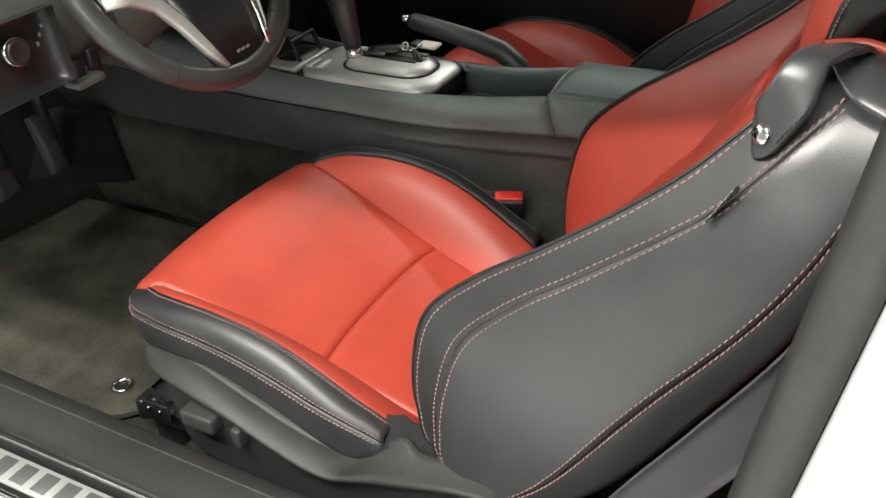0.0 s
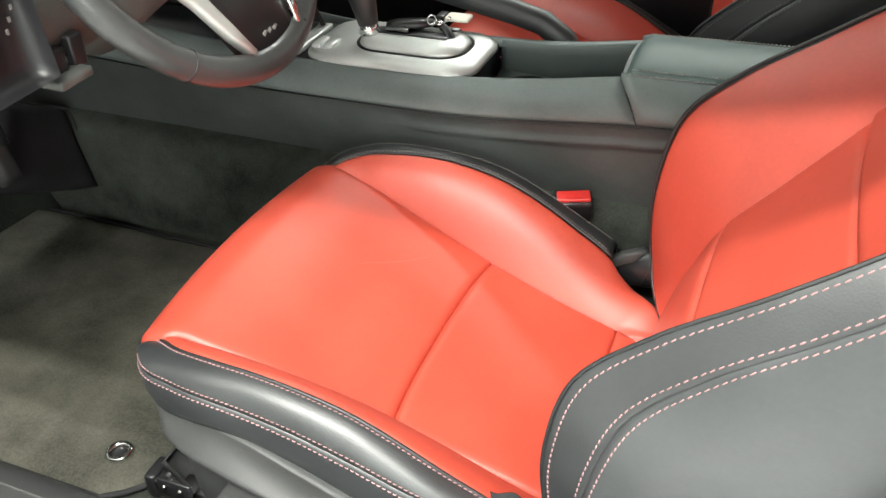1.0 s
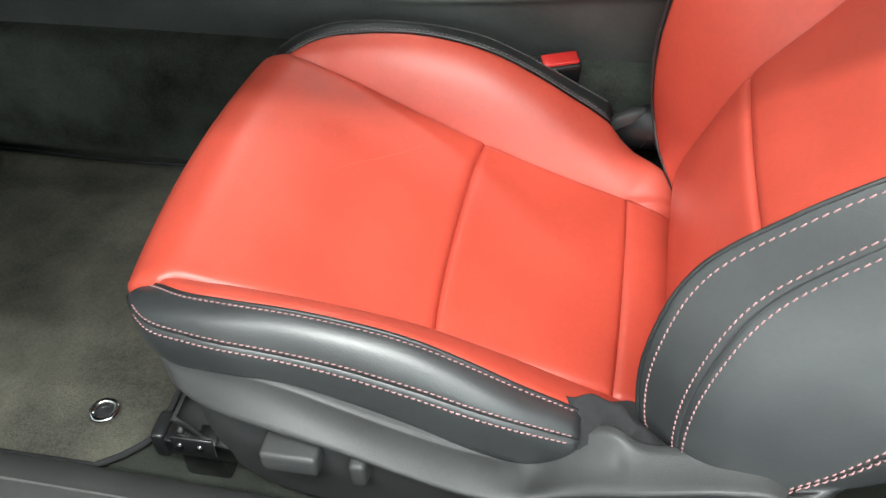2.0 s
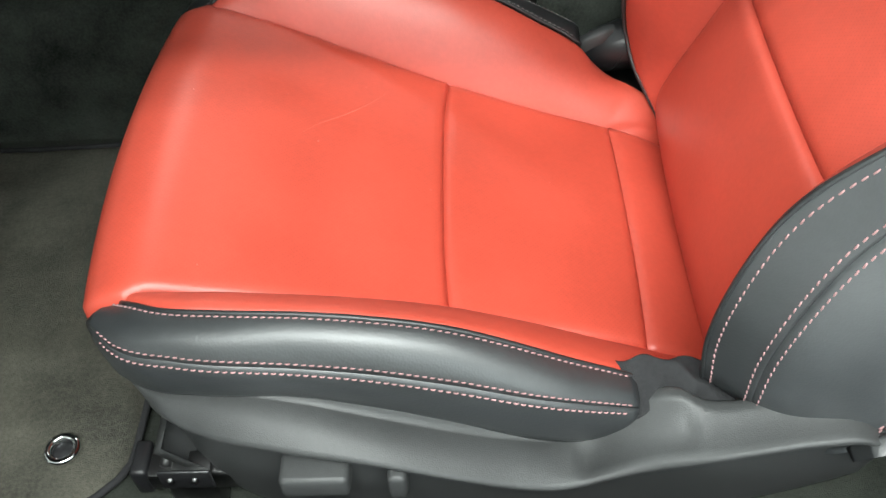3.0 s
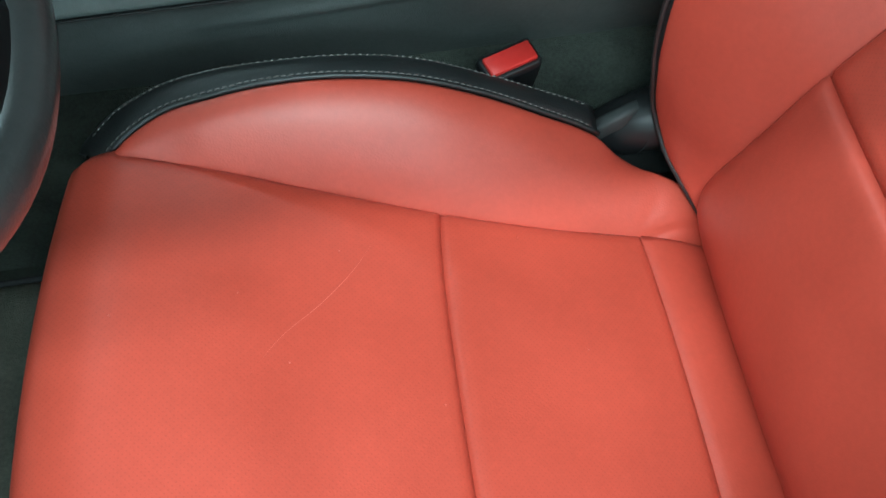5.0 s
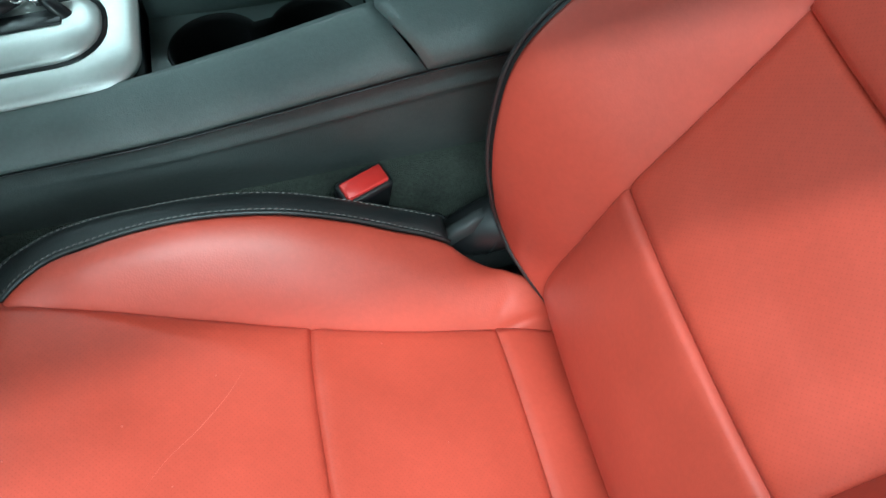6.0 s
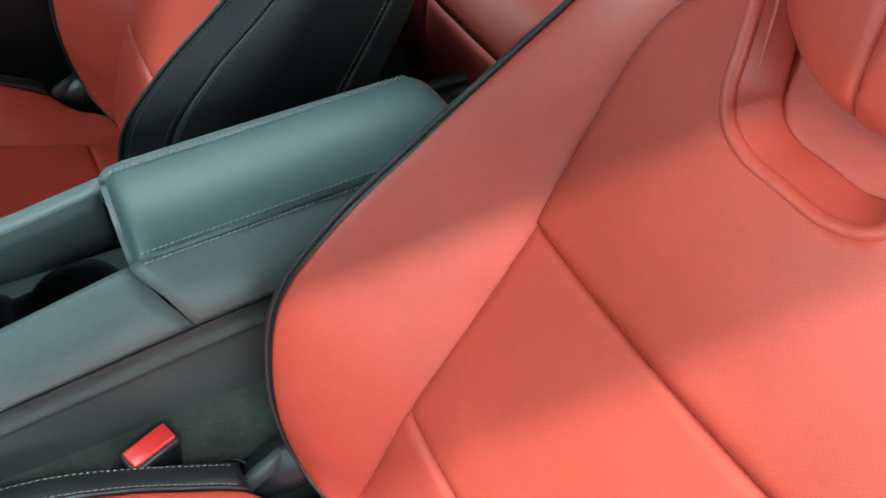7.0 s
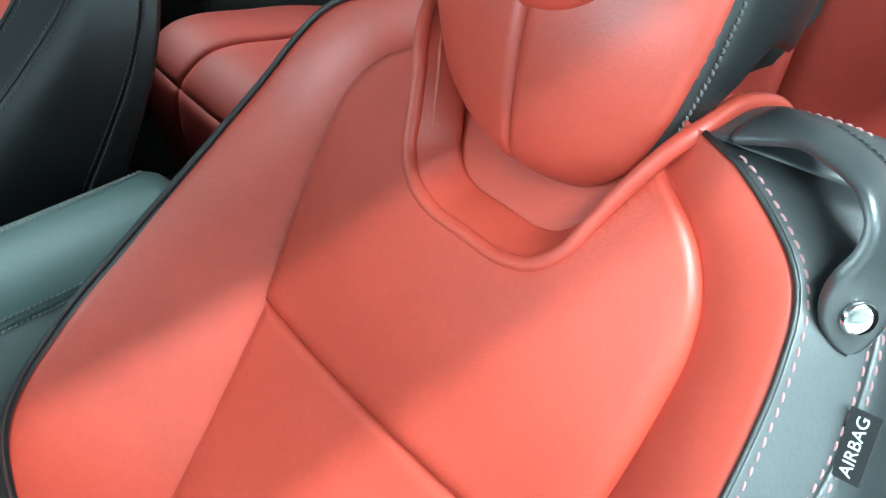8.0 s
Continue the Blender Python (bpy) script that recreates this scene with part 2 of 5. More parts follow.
def box_mesh(x0, x1, y0, y1, z0, z1, bevel=0.003, segments=2, bm=None):
    bm2 = bmesh.new()
    bmesh.ops.create_cube(bm2, size=1.0)
    for v in bm2.verts:
        v.co = Vector((x0 + (v.co.x + 0.5) * (x1 - x0), y0 + (v.co.y + 0.5) * (y1 - y0), z0 + (v.co.z + 0.5) * (z1 - z0)))
    if bevel:
        bmesh.ops.bevel(bm2, geom=list(bm2.edges), offset=bevel, segments=segments, affect="EDGES", profile=0.5)
    if bm is None:
        return bm2
    me = bpy.data.meshes.new("t")
    bm2.to_mesh(me)
    bm.from_mesh(me)
    bpy.data.meshes.remove(me)
    bm2.free()
    return bm


def rounded_ring(cx, cy, hx, hy, r, z, n=6):
    pts = []
    for sx, sy, a0 in ((1, 1, 0), (-1, 1, 90), (-1, -1, 180), (1, -1, 270)):
        for k in range(n + 1):
            a = radians(a0 + 90 * k / n)
            pts.append((cx + sx * (hx - r) + r * math.cos(a), cy + sy * (hy - r) + r * math.sin(a), z))
    return pts


def along(fn, n):
    return [np.array(fn(k / n), float) for k in range(n + 1)]


def on_sheet(fn, v, u0=0.02, u1=0.98, n=110, sign=1.0):
    """Points and normals along the line of constant v on a panel."""
    pts, nrm = [], []
    for k in range(n + 1):
        u = u0 + (u1 - u0) * k / n
        p = np.array(fn(u, v))
        du = np.array(fn(min(1.0, u + 0.004), v)) - np.array(fn(max(0.0, u - 0.004), v))
        dv = np.array(fn(u, min(1.0, v + 0.02))) - np.array(fn(u, max(0.0, v - 0.02)))
        m = np.cross(du, dv) * sign
        pts.append(p)
        nrm.append(m / (np.linalg.norm(m) + 1e-12))
    return pts, nrm


def stitches(name, points, normals, parent, mat=None, pitch=0.0060, length=0.0048, wide=0.00055, lift=-0.0001, label=""):
    """A row of short raised stitches along a line lying on a surface with those normals."""
    p = np.array(points, float)
    nn = np.array(normals, float)
    d = np.r_[0, np.cumsum(np.linalg.norm(np.diff(p, axis=0), axis=1))]
    bm = bmesh.new()
    s = 0.003
    while s + length < d[-1]:
        nrm = np.array([np.interp(s + length / 2, d, nn[:, k]) for k in range(3)])
        nrm /= np.linalg.norm(nrm) + 1e-12
        rows = []
        for q, h, w in ((0.0, -0.0010, 0.5), (0.15, 0.0005, 1.0), (0.5, 0.0010, 1.0), (0.85, 0.0005, 1.0), (1.0, -0.0010, 0.5)):
            e = np.array([np.interp(s + length * q, d, p[:, k]) for k in range(3)])
            t = np.array([np.interp(s + length, d, p[:, k]) - np.interp(s, d, p[:, k]) for k in range(3)])
            t /= np.linalg.norm(t) + 1e-12
            side = np.cross(nrm, t)
            c = e + nrm * (lift + h) + side * (q - 0.5) * 0.0007
            rows.append([bm.verts.new(c + side * wide * w - nrm * 0.0008), bm.verts.new(c + side * wide * w * 0.6 + nrm * 0.0003),
                         bm.verts.new(c - side * wide * w * 0.6 + nrm * 0.0003), bm.verts.new(c - side * wide * w - nrm * 0.0008)])
        for a, b in zip(rows, rows[1:]):
            for k in range(3):
                bm.faces.new((a[k], b[k], b[k + 1], a[k + 1]))
        s += pitch
    ob = part(name, bm, mat or thread, parent, label)
    ob["kind"] = "stuff"
    return ob


# ---- the bucket seats ----
CUSHION = curve_through([(-0.268, 0.075), (-0.292, 0.13), (-0.303, 0.185), (-0.302, 0.222), (-0.286, 0.248), (-0.252, 0.259), (-0.2, 0.246),
                         (-0.1, 0.208), (0.0, 0.170), (0.1, 0.134), (0.18, 0.106), (0.222, 0.087), (0.248, 0.071), (0.290, 0.045)])
cushion_z = table([(-0.30, 0.235), (-0.286, 0.248), (-0.252, 0.259), (-0.2, 0.246), (-0.1, 0.208), (0.0, 0.170), (0.1, 0.134), (0.18, 0.106), (0.222, 0.087), (0.248, 0.071), (0.290, 0.045)])
insert_w = table([(-0.31, 0.209), (-0.28, 0.205), (-0.25, 0.199), (-0.2, 0.193), (-0.1, 0.180), (0.0, 0.167), (0.1, 0.159), (0.18, 0.157), (0.26, 0.157)])
welt_y = table([(-0.272, 0.195), (-0.25, 0.209), (-0.22, 0.224), (-0.17, 0.233), (-0.1, 0.238), (0.0, 0.238), (0.1, 0.234), (0.15, 0.228), (0.178, 0.221), (0.214, 0.204), (0.26, 0.185)])
welt_z = table([(-0.272, 0.243), (-0.25, 0.258), (-0.22, 0.268), (-0.17, 0.274), (-0.119, 0.276), (-0.06, 0.270), (0.0, 0.254), (0.05, 0.230), (0.1, 0.200), (0.135, 0.179), (0.152, 0.166), (0.166, 0.147), (0.18, 0.134), (0.205, 0.128), (0.225, 0.119), (0.26, 0.088)])
soft_z = table([(0.05, 0.230), (0.10, 0.200), (0.135, 0.176), (0.165, 0.155), (0.195, 0.136), (0.225, 0.116), (0.26, 0.088)])
FAR_BAND = (table([(-0.305, 0.20), (-0.29, 0.226), (-0.26, 0.249), (-0.217, 0.263), (-0.11, 0.270), (0.0, 0.272), (0.06, 0.270), (0.15, 0.262)]),
            table([(-0.305, 0.205), (-0.29, 0.222), (-0.26, 0.243), (-0.217, 0.257), (-0.11, 0.262), (0.0, 0.243), (0.06, 0.214), (0.15, 0.170)]))
NEAR_BAND = (table([(-0.305, 0.196), (-0.285, 0.215), (-0.25, 0.249), (-0.20, 0.264), (-0.11, 0.269), (0.0, 0.271), (0.09, 0.270), (0.15, 0.258)]),
             table([(-0.305, 0.228), (-0.285, 0.241), (-0.25, 0.250), (-0.20, 0.253), (-0.12, 0.248), (-0.06, 0.240), (0.0, 0.224), (0.05, 0.208), (0.09, 0.194), (0.15, 0.164)]))
FAR_LOW = (table([(-0.30, 0.215), (-0.285, 0.240), (-0.25, 0.266), (-0.21, 0.277), (-0.11, 0.283), (0.0, 0.284), (0.06, 0.283), (0.12, 0.278), (0.17, 0.268)]),
           table([(-0.30, 0.180), (-0.285, 0.198), (-0.25, 0.222), (-0.21, 0.236), (-0.11, 0.237), (0.0, 0.210), (0.06, 0.180), (0.12, 0.142), (0.17, 0.120)]))
NEAR_LOW = (table([(-0.30, 0.205), (-0.28, 0.225), (-0.25, 0.247), (-0.20, 0.261), (-0.12, 0.264), (0.0, 0.266), (0.09, 0.267), (0.15, 0.260)]),
            table([(-0.30, 0.165), (-0.28, 0.178), (-0.25, 0.192), (-0.22, 0.199), (-0.18, 0.204), (-0.12, 0.201), (-0.06, 0.184), (0.0, 0.161), (0.05, 0.141), (0.09, 0.129), (0.15, 0.120)]))
# plastic shield: inner edge under the leather, outer crease
shield_y = table([(-0.30, 0.205), (-0.25, 0.240), (-0.18, 0.256), (0.10, 0.260), (0.14, 0.252), (0.18, 0.254), (0.205, 0.265), (0.25, 0.268), (0.345, 0.268)])
shield_z = table([(-0.28, 0.172), (-0.25, 0.188), (-0.22, 0.196), (-0.18, 0.201), (-0.12, 0.198), (-0.06, 0.181), (0.0, 0.158), (0.05, 0.138), (0.09, 0.127), (0.112, 0.132),
                  (0.137, 0.152), (0.165, 0.170), (0.182, 0.175), (0.200, 0.171), (0.22, 0.174), (0.25, 0.181), (0.28, 0.187), (0.314, 0.184), (0.345, 0.162)])
crease_out = table([(-0.28, 0.230), (-0.25, 0.262), (-0.21, 0.284), (-0.15, 0.299), (-0.08, 0.306), (0.06, 0.306), (0.15, 0.299), (0.2, 0.302), (0.345, 0.300)])
crease_top = table([(-0.28, 0.160), (-0.25, 0.180), (-0.22, 0.184), (-0.18, 0.187), (-0.12, 0.184), (-0.06, 0.171), (0.0, 0.149), (0.05, 0.131), (0.09, 0.124), (0.12, 0.131),
                    (0.17, 0.148), (0.217, 0.165), (0.28, 0.180), (0.322, 0.177), (0.345, 0.154)])

# the backrest leans back from its foot; s runs up along it, d stands out of it towards the sitter
FOOT, LEAN_BACK = Vector((0.22, 0.0, 0.10)), radians(30.5)
UPW, OUT = Vector((math.sin(LEAN_BACK), 0, math.cos(LEAN_BACK))), Vector((-math.cos(LEAN_BACK), 0, math.sin(LEAN_BACK)))


def back(s, y, d):
    return FOOT + UPW * s + OUT * d + Vector((0, y, 0))


back_w = table([(-0.05, 0.172), (0.0, 0.178), (0.03, 0.180), (0.06, 0.176), (0.1, 0.168), (0.15, 0.160), (0.206, 0.155), (0.3, 0.160), (0.4, 0.167), (0.472, 0.170), (0.53, 0.171), (0.573, 0.169), (0.605, 0.158), (0.626, 0.141), (0.640, 0.122), (0.650, 0.106), (0.70, 0.104)])
back_d = table([(-0.05, -0.062), (-0.02, -0.038), (0.0, -0.019), (0.018, -0.003), (0.038, 0.009), (0.07, 0.019), (0.13, 0.031), (0.206, 0.040), (0.3, 0.024), (0.406, 0.006), (0.5, 0.0), (0.75, 0.0)])
wing_y = table([(-0.02, 0.166), (0.008, 0.176), (0.022, 0.188), (0.034, 0.212), (0.05, 0.230), (0.1, 0.241), (0.2, 0.250), (0.33, 0.252), (0.43, 0.248), (0.52, 0.238), (0.56, 0.231), (0.604, 0.221), (0.623, 0.2145), (0.637, 0.206), (0.647, 0.1955), (0.6556, 0.1825), (0.665, 0.1655), (0.6725, 0.149), (0.6775, 0.135), (0.680, 0.121)])
wing_d = table([(-0.02, -0.040), (0.008, -0.018), (0.022, 0.006), (0.034, 0.030), (0.05, 0.048), (0.10, 0.088), (0.17, 0.124), (0.25, 0.143), (0.33, 0.123), (0.42, 0.083), (0.51, 0.045), (0.57, 0.024), (0.604, 0.016), (0.64, 0.008), (0.686, 0.0)])


drape_top = table([(0.12, 0.168), (0.145, 0.177), (0.17, 0.176), (0.2, 0.172), (0.24, 0.174), (0.28, 0.178), (0.33, 0.170)])


def arc3(a, b, c, v):
    """From a to c, drawn towards b."""
    return a * (1 - v) ** 2 + b * 2 * v * (1 - v) + c * v * v


def build_seat(name, label, at, outboard, flipped=False):
    """outboard: -1, the side towards the open door, has the switches, the strap and the tag; 0: none of them."""
    seat = thing(name, label, "car seat", "front seats", at=at)

    # cushion: front panel over the edge, middle panel, rear strip
    def insert(a0, a1, bow0=0.0, bow1=0.0):
        def fn(u, v):
            k = 2 * v - 1
            bulge = 1 - abs(k) ** 3
            b0, b1 = a0 + bow0 * bulge, a1 + bow1 * bulge
            x, z = CUSHION(b0 + (b1 - b0) * u)
            w = insert_w(x) if x > -0.25 else 0.2055 - 0.030 * min(1.0, max(0.0, (0.235 - z) / 0.03))
            y = k * w
            x2 = x - 0.012 * (1 - k * k) * min(1.0, max(0.0, (-0.2 - x) / 0.08))
            return Vector((x2, y, z + 0.007 * (1 - k * k)))
        return fn

    ts = np.linspace(0, 1, 2001)
    xs = np.array([CUSHION(t)[0] for t in ts])
    t_seam = float(ts[1200:][np.argmin(abs(xs[1200:] - 0.0))])
    t_rear = float(ts[1200:][np.argmin(abs(xs[1200:] - 0.18))])
    panel("front_panel", insert(0.0, t_seam, 0.0, -0.0085), 72, 40, red_punched, seat, puff=0.0045, rim=0.010, skip="u0")
    panel("middle_panel", insert(t_seam, t_rear, -0.0085, 0.003), 30, 40, red_punched, seat, puff=0.0045, rim=0.010)
    panel("rear_strip", insert(t_rear, 1.0, 0.003, 0.0), 12, 40, red_leather, seat, puff=0.003, rim=0.01, skip="u1")

    for sg in (-1, 1):
        def inner(u, v):
            v *= 0.985
            x = -0.272 + 0.532 * u
            a = Vector((x, sg * (insert_w(x) - 0.006), cushion_z(x) - 0.010))
            c = Vector((x, sg * welt_y(x), welt_z(x)))
            # only the rim of the face follows the dip of the seam
            rim_on = min(1.0, max(0.0, (v - 0.45) / 0.53))
            c.z = soft_z(x) + (c.z - soft_z(x)) * rim_on * rim_on if x > 0.10 else c.z
            b = Vector((x, a.y * 0.55 + c.y * 0.45 - sg * 0.002, a.z * 0.25 + (soft_z(x) if x > 0.10 else c.z) * 0.75 + 0.014 * min(1.0, u * 6) * (1 - 0.9 * min(1.0, max(0.0, (x - 0.08) / 0.12)))))
            p = arc3(a, b, c, v)
            # gathered folds where the bolster dives under the backrest
            if x > 0.10:
                on = min(1.0, max(0.0, (x - 0.150) / 0.045))
                on = on * on * (3 - 2 * on)
                p.z -= 0.0030 * on * math.exp(-((v - 0.03 - 7.0 * (x - 0.180)) / 0.055) ** 2)
                p.z -= 0.0010 * on * math.exp(-(((x - 0.186) - 0.05 * (v - 0.3)) / 0.006) ** 2) * math.exp(-((v - 0.40) / 0.26) ** 2)
            return p
        panel("bolster_face", inner, 200, 28, red_leather, seat, puff=0.003, rim=0.010, thick=0.003, flip=sg < 0, skip="v0")

        nose = 0.004 if sg < 0 else 0.012
        band_y, band_z = NEAR_BAND if sg < 0 else FAR_BAND
        low_y, low_z = NEAR_LOW if sg < 0 else FAR_LOW

        def outer(u, v):
            q = -0.285 + 0.435 * u
            a = Vector((max(q, -0.272) if q < -0.272 else q, sg * welt_y(q), welt_z(q)))
            c = Vector((q - nose * (1 - u), sg * band_y(q), band_z(q)))
            b = (a + c) / 2 + Vector((0, sg * 0.010, 0.014))
            return arc3(a, b, c, v)
        # door side gets the copy lightened for sheen
        skin = lit_band_leather if sg == outboard else black_leather
        panel("bolster_band", outer, 60, 10, skin, seat, "smooth black leather band", puff=0.0012, rim=0.005, thick=0.006, flip=sg < 0)

        def under(u, v):
            q = -0.285 + (0.435 - (0.045 * v ** 3 if sg < 0 else 0.0)) * u
            a = Vector((q - nose * (1 - u), sg * band_y(q), band_z(q)))
            c = Vector((q + 0.01 * (1 - u) - nose * (1 - u), sg * low_y(q), low_z(q)))
            b = (a + c) / 2 + Vector((-0.004 * (1 - u), sg * 0.006, 0.002))
            return arc3(a, b, c, v)
        panel("bolster_side", under, 60, 8, skin, seat, "black leather side panel", puff=0.0012, rim=0.005, thick=0.006, flip=sg < 0)

        # piping and stitch rows
        line = [outer(k / 80, 0.02) for k in range(5, 81)]
        part("piping", tube_mesh([Vector((p.x, p.y, p.z - 0.001)) for p in line], 0.0024), black_leather, seat)
        for v, src in (((0.10, outer), (0.90, outer), (0.12, under)) if sg < 0 else ((0.07, outer), (0.60, outer), (0.22, under))):
            row, nrm = on_sheet(src, v, 0.03, 0.985, 90, sg)
            stitches("seam_thread", row, nrm, seat, thread if sg == outboard else thread_grey)

    if outboard:
        def seat_top(x, y):
            k = y / insert_w(x)
            return Vector((x, y, cushion_z(x) + 0.007 * (1 - k * k)))
        mark = curve_through([(-0.058, 0.128), (-0.078, 0.093), (-0.102, 0.062), (-0.130, 0.032), (-0.152, 0.000)])

        def scuff(u, v):
            x, y = mark(u)
            return seat_top(x + 0.0016 * (v - 0.5) * math.sin(math.pi * u) * 0.7, y) + Vector((0, 0, 0.0003))
        panel("scuff_line", scuff, 40, 2, scuffed_red, seat, "faint pale crease line", puff=0.0004, rim=0.001, thick=0.0008)
        for x, y in ((-0.087, 0.112), (-0.126, 0.010), (-0.243, 0.044), (0.061, 0.141), (-0.160, 0.066), (-0.206, -0.165), (-0.02, -0.02), (0.1, 0.03)):
            p = seat_top(x, y)
            part("speck", tube_mesh([p + Vector((0, 0, 0.0)), p + Vector((0.0008, 0.0004, 0.0007))], [0.0008, 0.0005], 6), scuffed_red, seat)

    # front apron under the red front panel and closing underside
    def apron(u, v):
        k = 2 * v - 1
        return Vector((-0.268 + 0.05 * u, 0.25 * k, 0.10 - 0.055 * u - 0.004 * k * k))
    panel("front_apron", apron, 8, 20, black_plastic, seat, puff=0.002, rim=0.006, flip=True)
    part("seat_pan", box_mesh(-0.24, 0.21, -0.22, 0.22, 0.045, 0.065, 0.01), dark_plastic, seat)

    # backrest, front
    def bands(s0, s1):
        def fn(u, v):
            s = s0 + (s1 - s0) * u
            k = 2 * v - 1
            crown = 0.004 * (1 - k * k) - 0.003 * abs(k) ** 3
            return back(s, k * back_w(s), back_d(s) + crown)
        return fn
    panel("lower_band", bands(-0.05, 0.206), 30, 40, red_leather, seat, puff=0.004, rim=0.010, skip="u0")
    panel("lumbar_panel", bands(0.206, 0.406), 30, 40, red_punched, seat, puff=0.005, rim=0.011)

    collar_s = table([(0.0, 0.549), (0.032, 0.550), (0.058, 0.557), (0.076, 0.575), (0.085, 0.600), (0.094, 0.628), (0.104, 0.651), (0.112, 0.672), (0.2, 0.85)])

    def upper(u, v):
        s = 0.406 + 0.248 * u
        k = 2 * v - 1
        y = k * back_w(s)
        inside = s - 0.008 - 0.016 * min(1.0, max(0.0, (abs(y) - 0.055) / 0.025)) - collar_s(abs(y))
        return back(s, y, back_d(s) + 0.010 * (1 - k * k) * (1 - u * 0.6) + 0.004 * math.sin(math.pi * u) - 0.06 * min(1.0, max(0.0, inside / 0.008)))
    panel("shoulder_panel", upper, 40, 48, red_punched, seat, puff=0.0045, rim=0.017)

    seam = table([(0.0, 0.217), (0.60, 0.220), (0.70, 0.232), (0.78, 0.258), (0.84, 0.290), (0.90, 0.310), (0.95, 0.335), (1.0, 0.40)])
    over = [(0.6800, 0.1150, -0.0100), (0.6896, 0.1160, -0.0205), (0.6985, 0.1175, -0.0320), (0.7040, 0.1200, -0.0450), (0.7060, 0.1240, -0.0600), (0.6960, 0.1290, -0.0860)]
    tail = curve_through([(a, b, c + 0.001) for a, b, c in over])
    for sg in (-1, 1):
        def wing(u, v):
            v *= 0.985
            s = -0.02 + 0.700 * u
            a = (s, back_w(s) - 0.008, back_d(s) - 0.012)
            c = (s, wing_y(s), wing_d(s))
            bulge = 0.004
            b = (s, 0.45 * a[1] + 0.55 * c[1] - 0.006, 0.35 * a[2] + 0.65 * c[2] + bulge)
            s, y, d = [(1 - v) ** 2 * i + 2 * v * (1 - v) * j + v * v * k for i, j, k in zip(a, b, c)]
            return back(s, sg * y, d)
        panel("wing_face", wing, 76, 20, red_leather, seat, puff=0.002, rim=0.008, thick=0.002, flip=sg < 0, skip="v0 u1")

        rear_s = table([(0.0, 0.10), (0.15, 0.16), (0.5, 0.38), (0.85, 0.595), (1.0, 0.698)])
        rear_d = table([(0.0, -0.045), (0.15, -0.078), (0.5, -0.100), (0.85, -0.104), (1.0, -0.09)])

        def front_line(u):
            s = -0.02 + 0.700 * u
            return s, wing_y(s), wing_d(s)

        def side(u, v):
            s, y, d = front_line(u)
            rs, rd = rear_s(u), rear_d(u)
            q = v
            most = 0.286 if s < 0.4 else 0.286 - 0.07 * ((s - 0.4) / 0.286) ** 3
            yy = y + (most - y) * (0.75 * math.sin(math.pi / 2 * min(1.0, q / 0.5)) + 0.30 * q) - 0.004 * max(0.0, q - 0.8)
            ss = s + (rs - s) * q
            dd = d + (rd - d) * q
            return back(ss, sg * yy, dd)

        def strip(v0, v1):
            return lambda u, v: side(u, v0(u) + (v1(u) - v0(u)) * v)
        zero, hem = (lambda u: 0.0), (lambda u: 0.93)
        near = sg == outboard
        # driver's seat takes the paler copy with the sheen in its colour
        hide = lit_side_leather if outboard else black_leather
        # edge band and side panel meet in a double-stitched seam
        panel("wing_edge", strip(zero, seam), 76, 16, lit_band_leather if near else black_leather, seat, "smooth black leather edge band", puff=0.0006, rim=0.005, thick=0.006, flip=sg < 0)
        panel("wing_side", strip(seam, hem), 76, 26, hide, seat, "broad smooth black leather side panel", puff=0.0006, rim=0.005, thick=0.006, flip=sg < 0)
        panel("wing_rear", strip(hem, lambda u: 1.12), 76, 8, black_leather, seat, puff=0.003, rim=0.006, flip=sg < 0)
        part("piping", tube_mesh([side(k / 110, 0.0) for k in range(111)], 0.0018 if near else 0.0026), black_leather, seat)
        row_mat = thread if outboard else thread_grey
        for line in (lambda u: 0.038, lambda u: seam(u) - 0.028, lambda u: seam(u) + 0.028, lambda u: 0.905, lambda u: 0.945):
            row, nrm = on_sheet(lambda u, v: side(u, line(u) + (v - 0.5) * 0.2), 0.5, 0.01, 0.998 if line(0.5) < 0.5 else 0.90, 120, sg)
            stitches("seam_thread", row, nrm, seat, row_mat, pitch=0.0078 if near else 0.006, length=0.0060 if near else 0.0048, wide=0.0007 if near else 0.00055)

        def cap(u, v):
            q = 0.02 + 0.98 * u
            a, b = back(*[k * w for k, w in zip(tail(u), (1, sg, 1))]), side(1.0, q)
            rise = (b - side(0.97, q)).normalized()
            return arc3(a, b + rise * (b - a).length * 0.4, b, v)
        panel("shoulder_cap", cap, 24, 16, hide, seat, "black leather shoulder top", puff=0.001, rim=0.005, thick=0.004, flip=sg < 0)
        row, nrm = on_sheet(lambda u, v: cap(0.72 + (v - 0.5) * 0.1, 0.02 + 0.5 * u), 0.5, 0.02, 0.98, 20, -sg)
        stitches("seam_thread", row, nrm, seat, row_mat, wide=0.0008)

    def rear(u, v):
        k = 2 * v - 1
        s = 0.12 + 0.56 * u
        return back(s, k * (0.255 - 0.03 * u), -0.118 - 0.035 * (1 - k * k) * math.sin(math.pi * min(1, 0.15 + u * 0.8)))
    panel("rear_shell", rear, 20, 20, black_plastic, seat, puff=0.01, rim=0.03, flip=True)

    def top_cap(u, v):
        k = 2 * v - 1
        d = -0.004 - 0.12 * u
        y = k * 0.224
        s = 0.684 - 0.050 * abs(k) ** 3 + 0.012 * math.sin(math.pi * u) * (1 - abs(k) ** 4)
        return back(s, y, d)
    panel("top_cap", top_cap, 14, 40, black_plastic, seat, puff=0.008, rim=0.02)

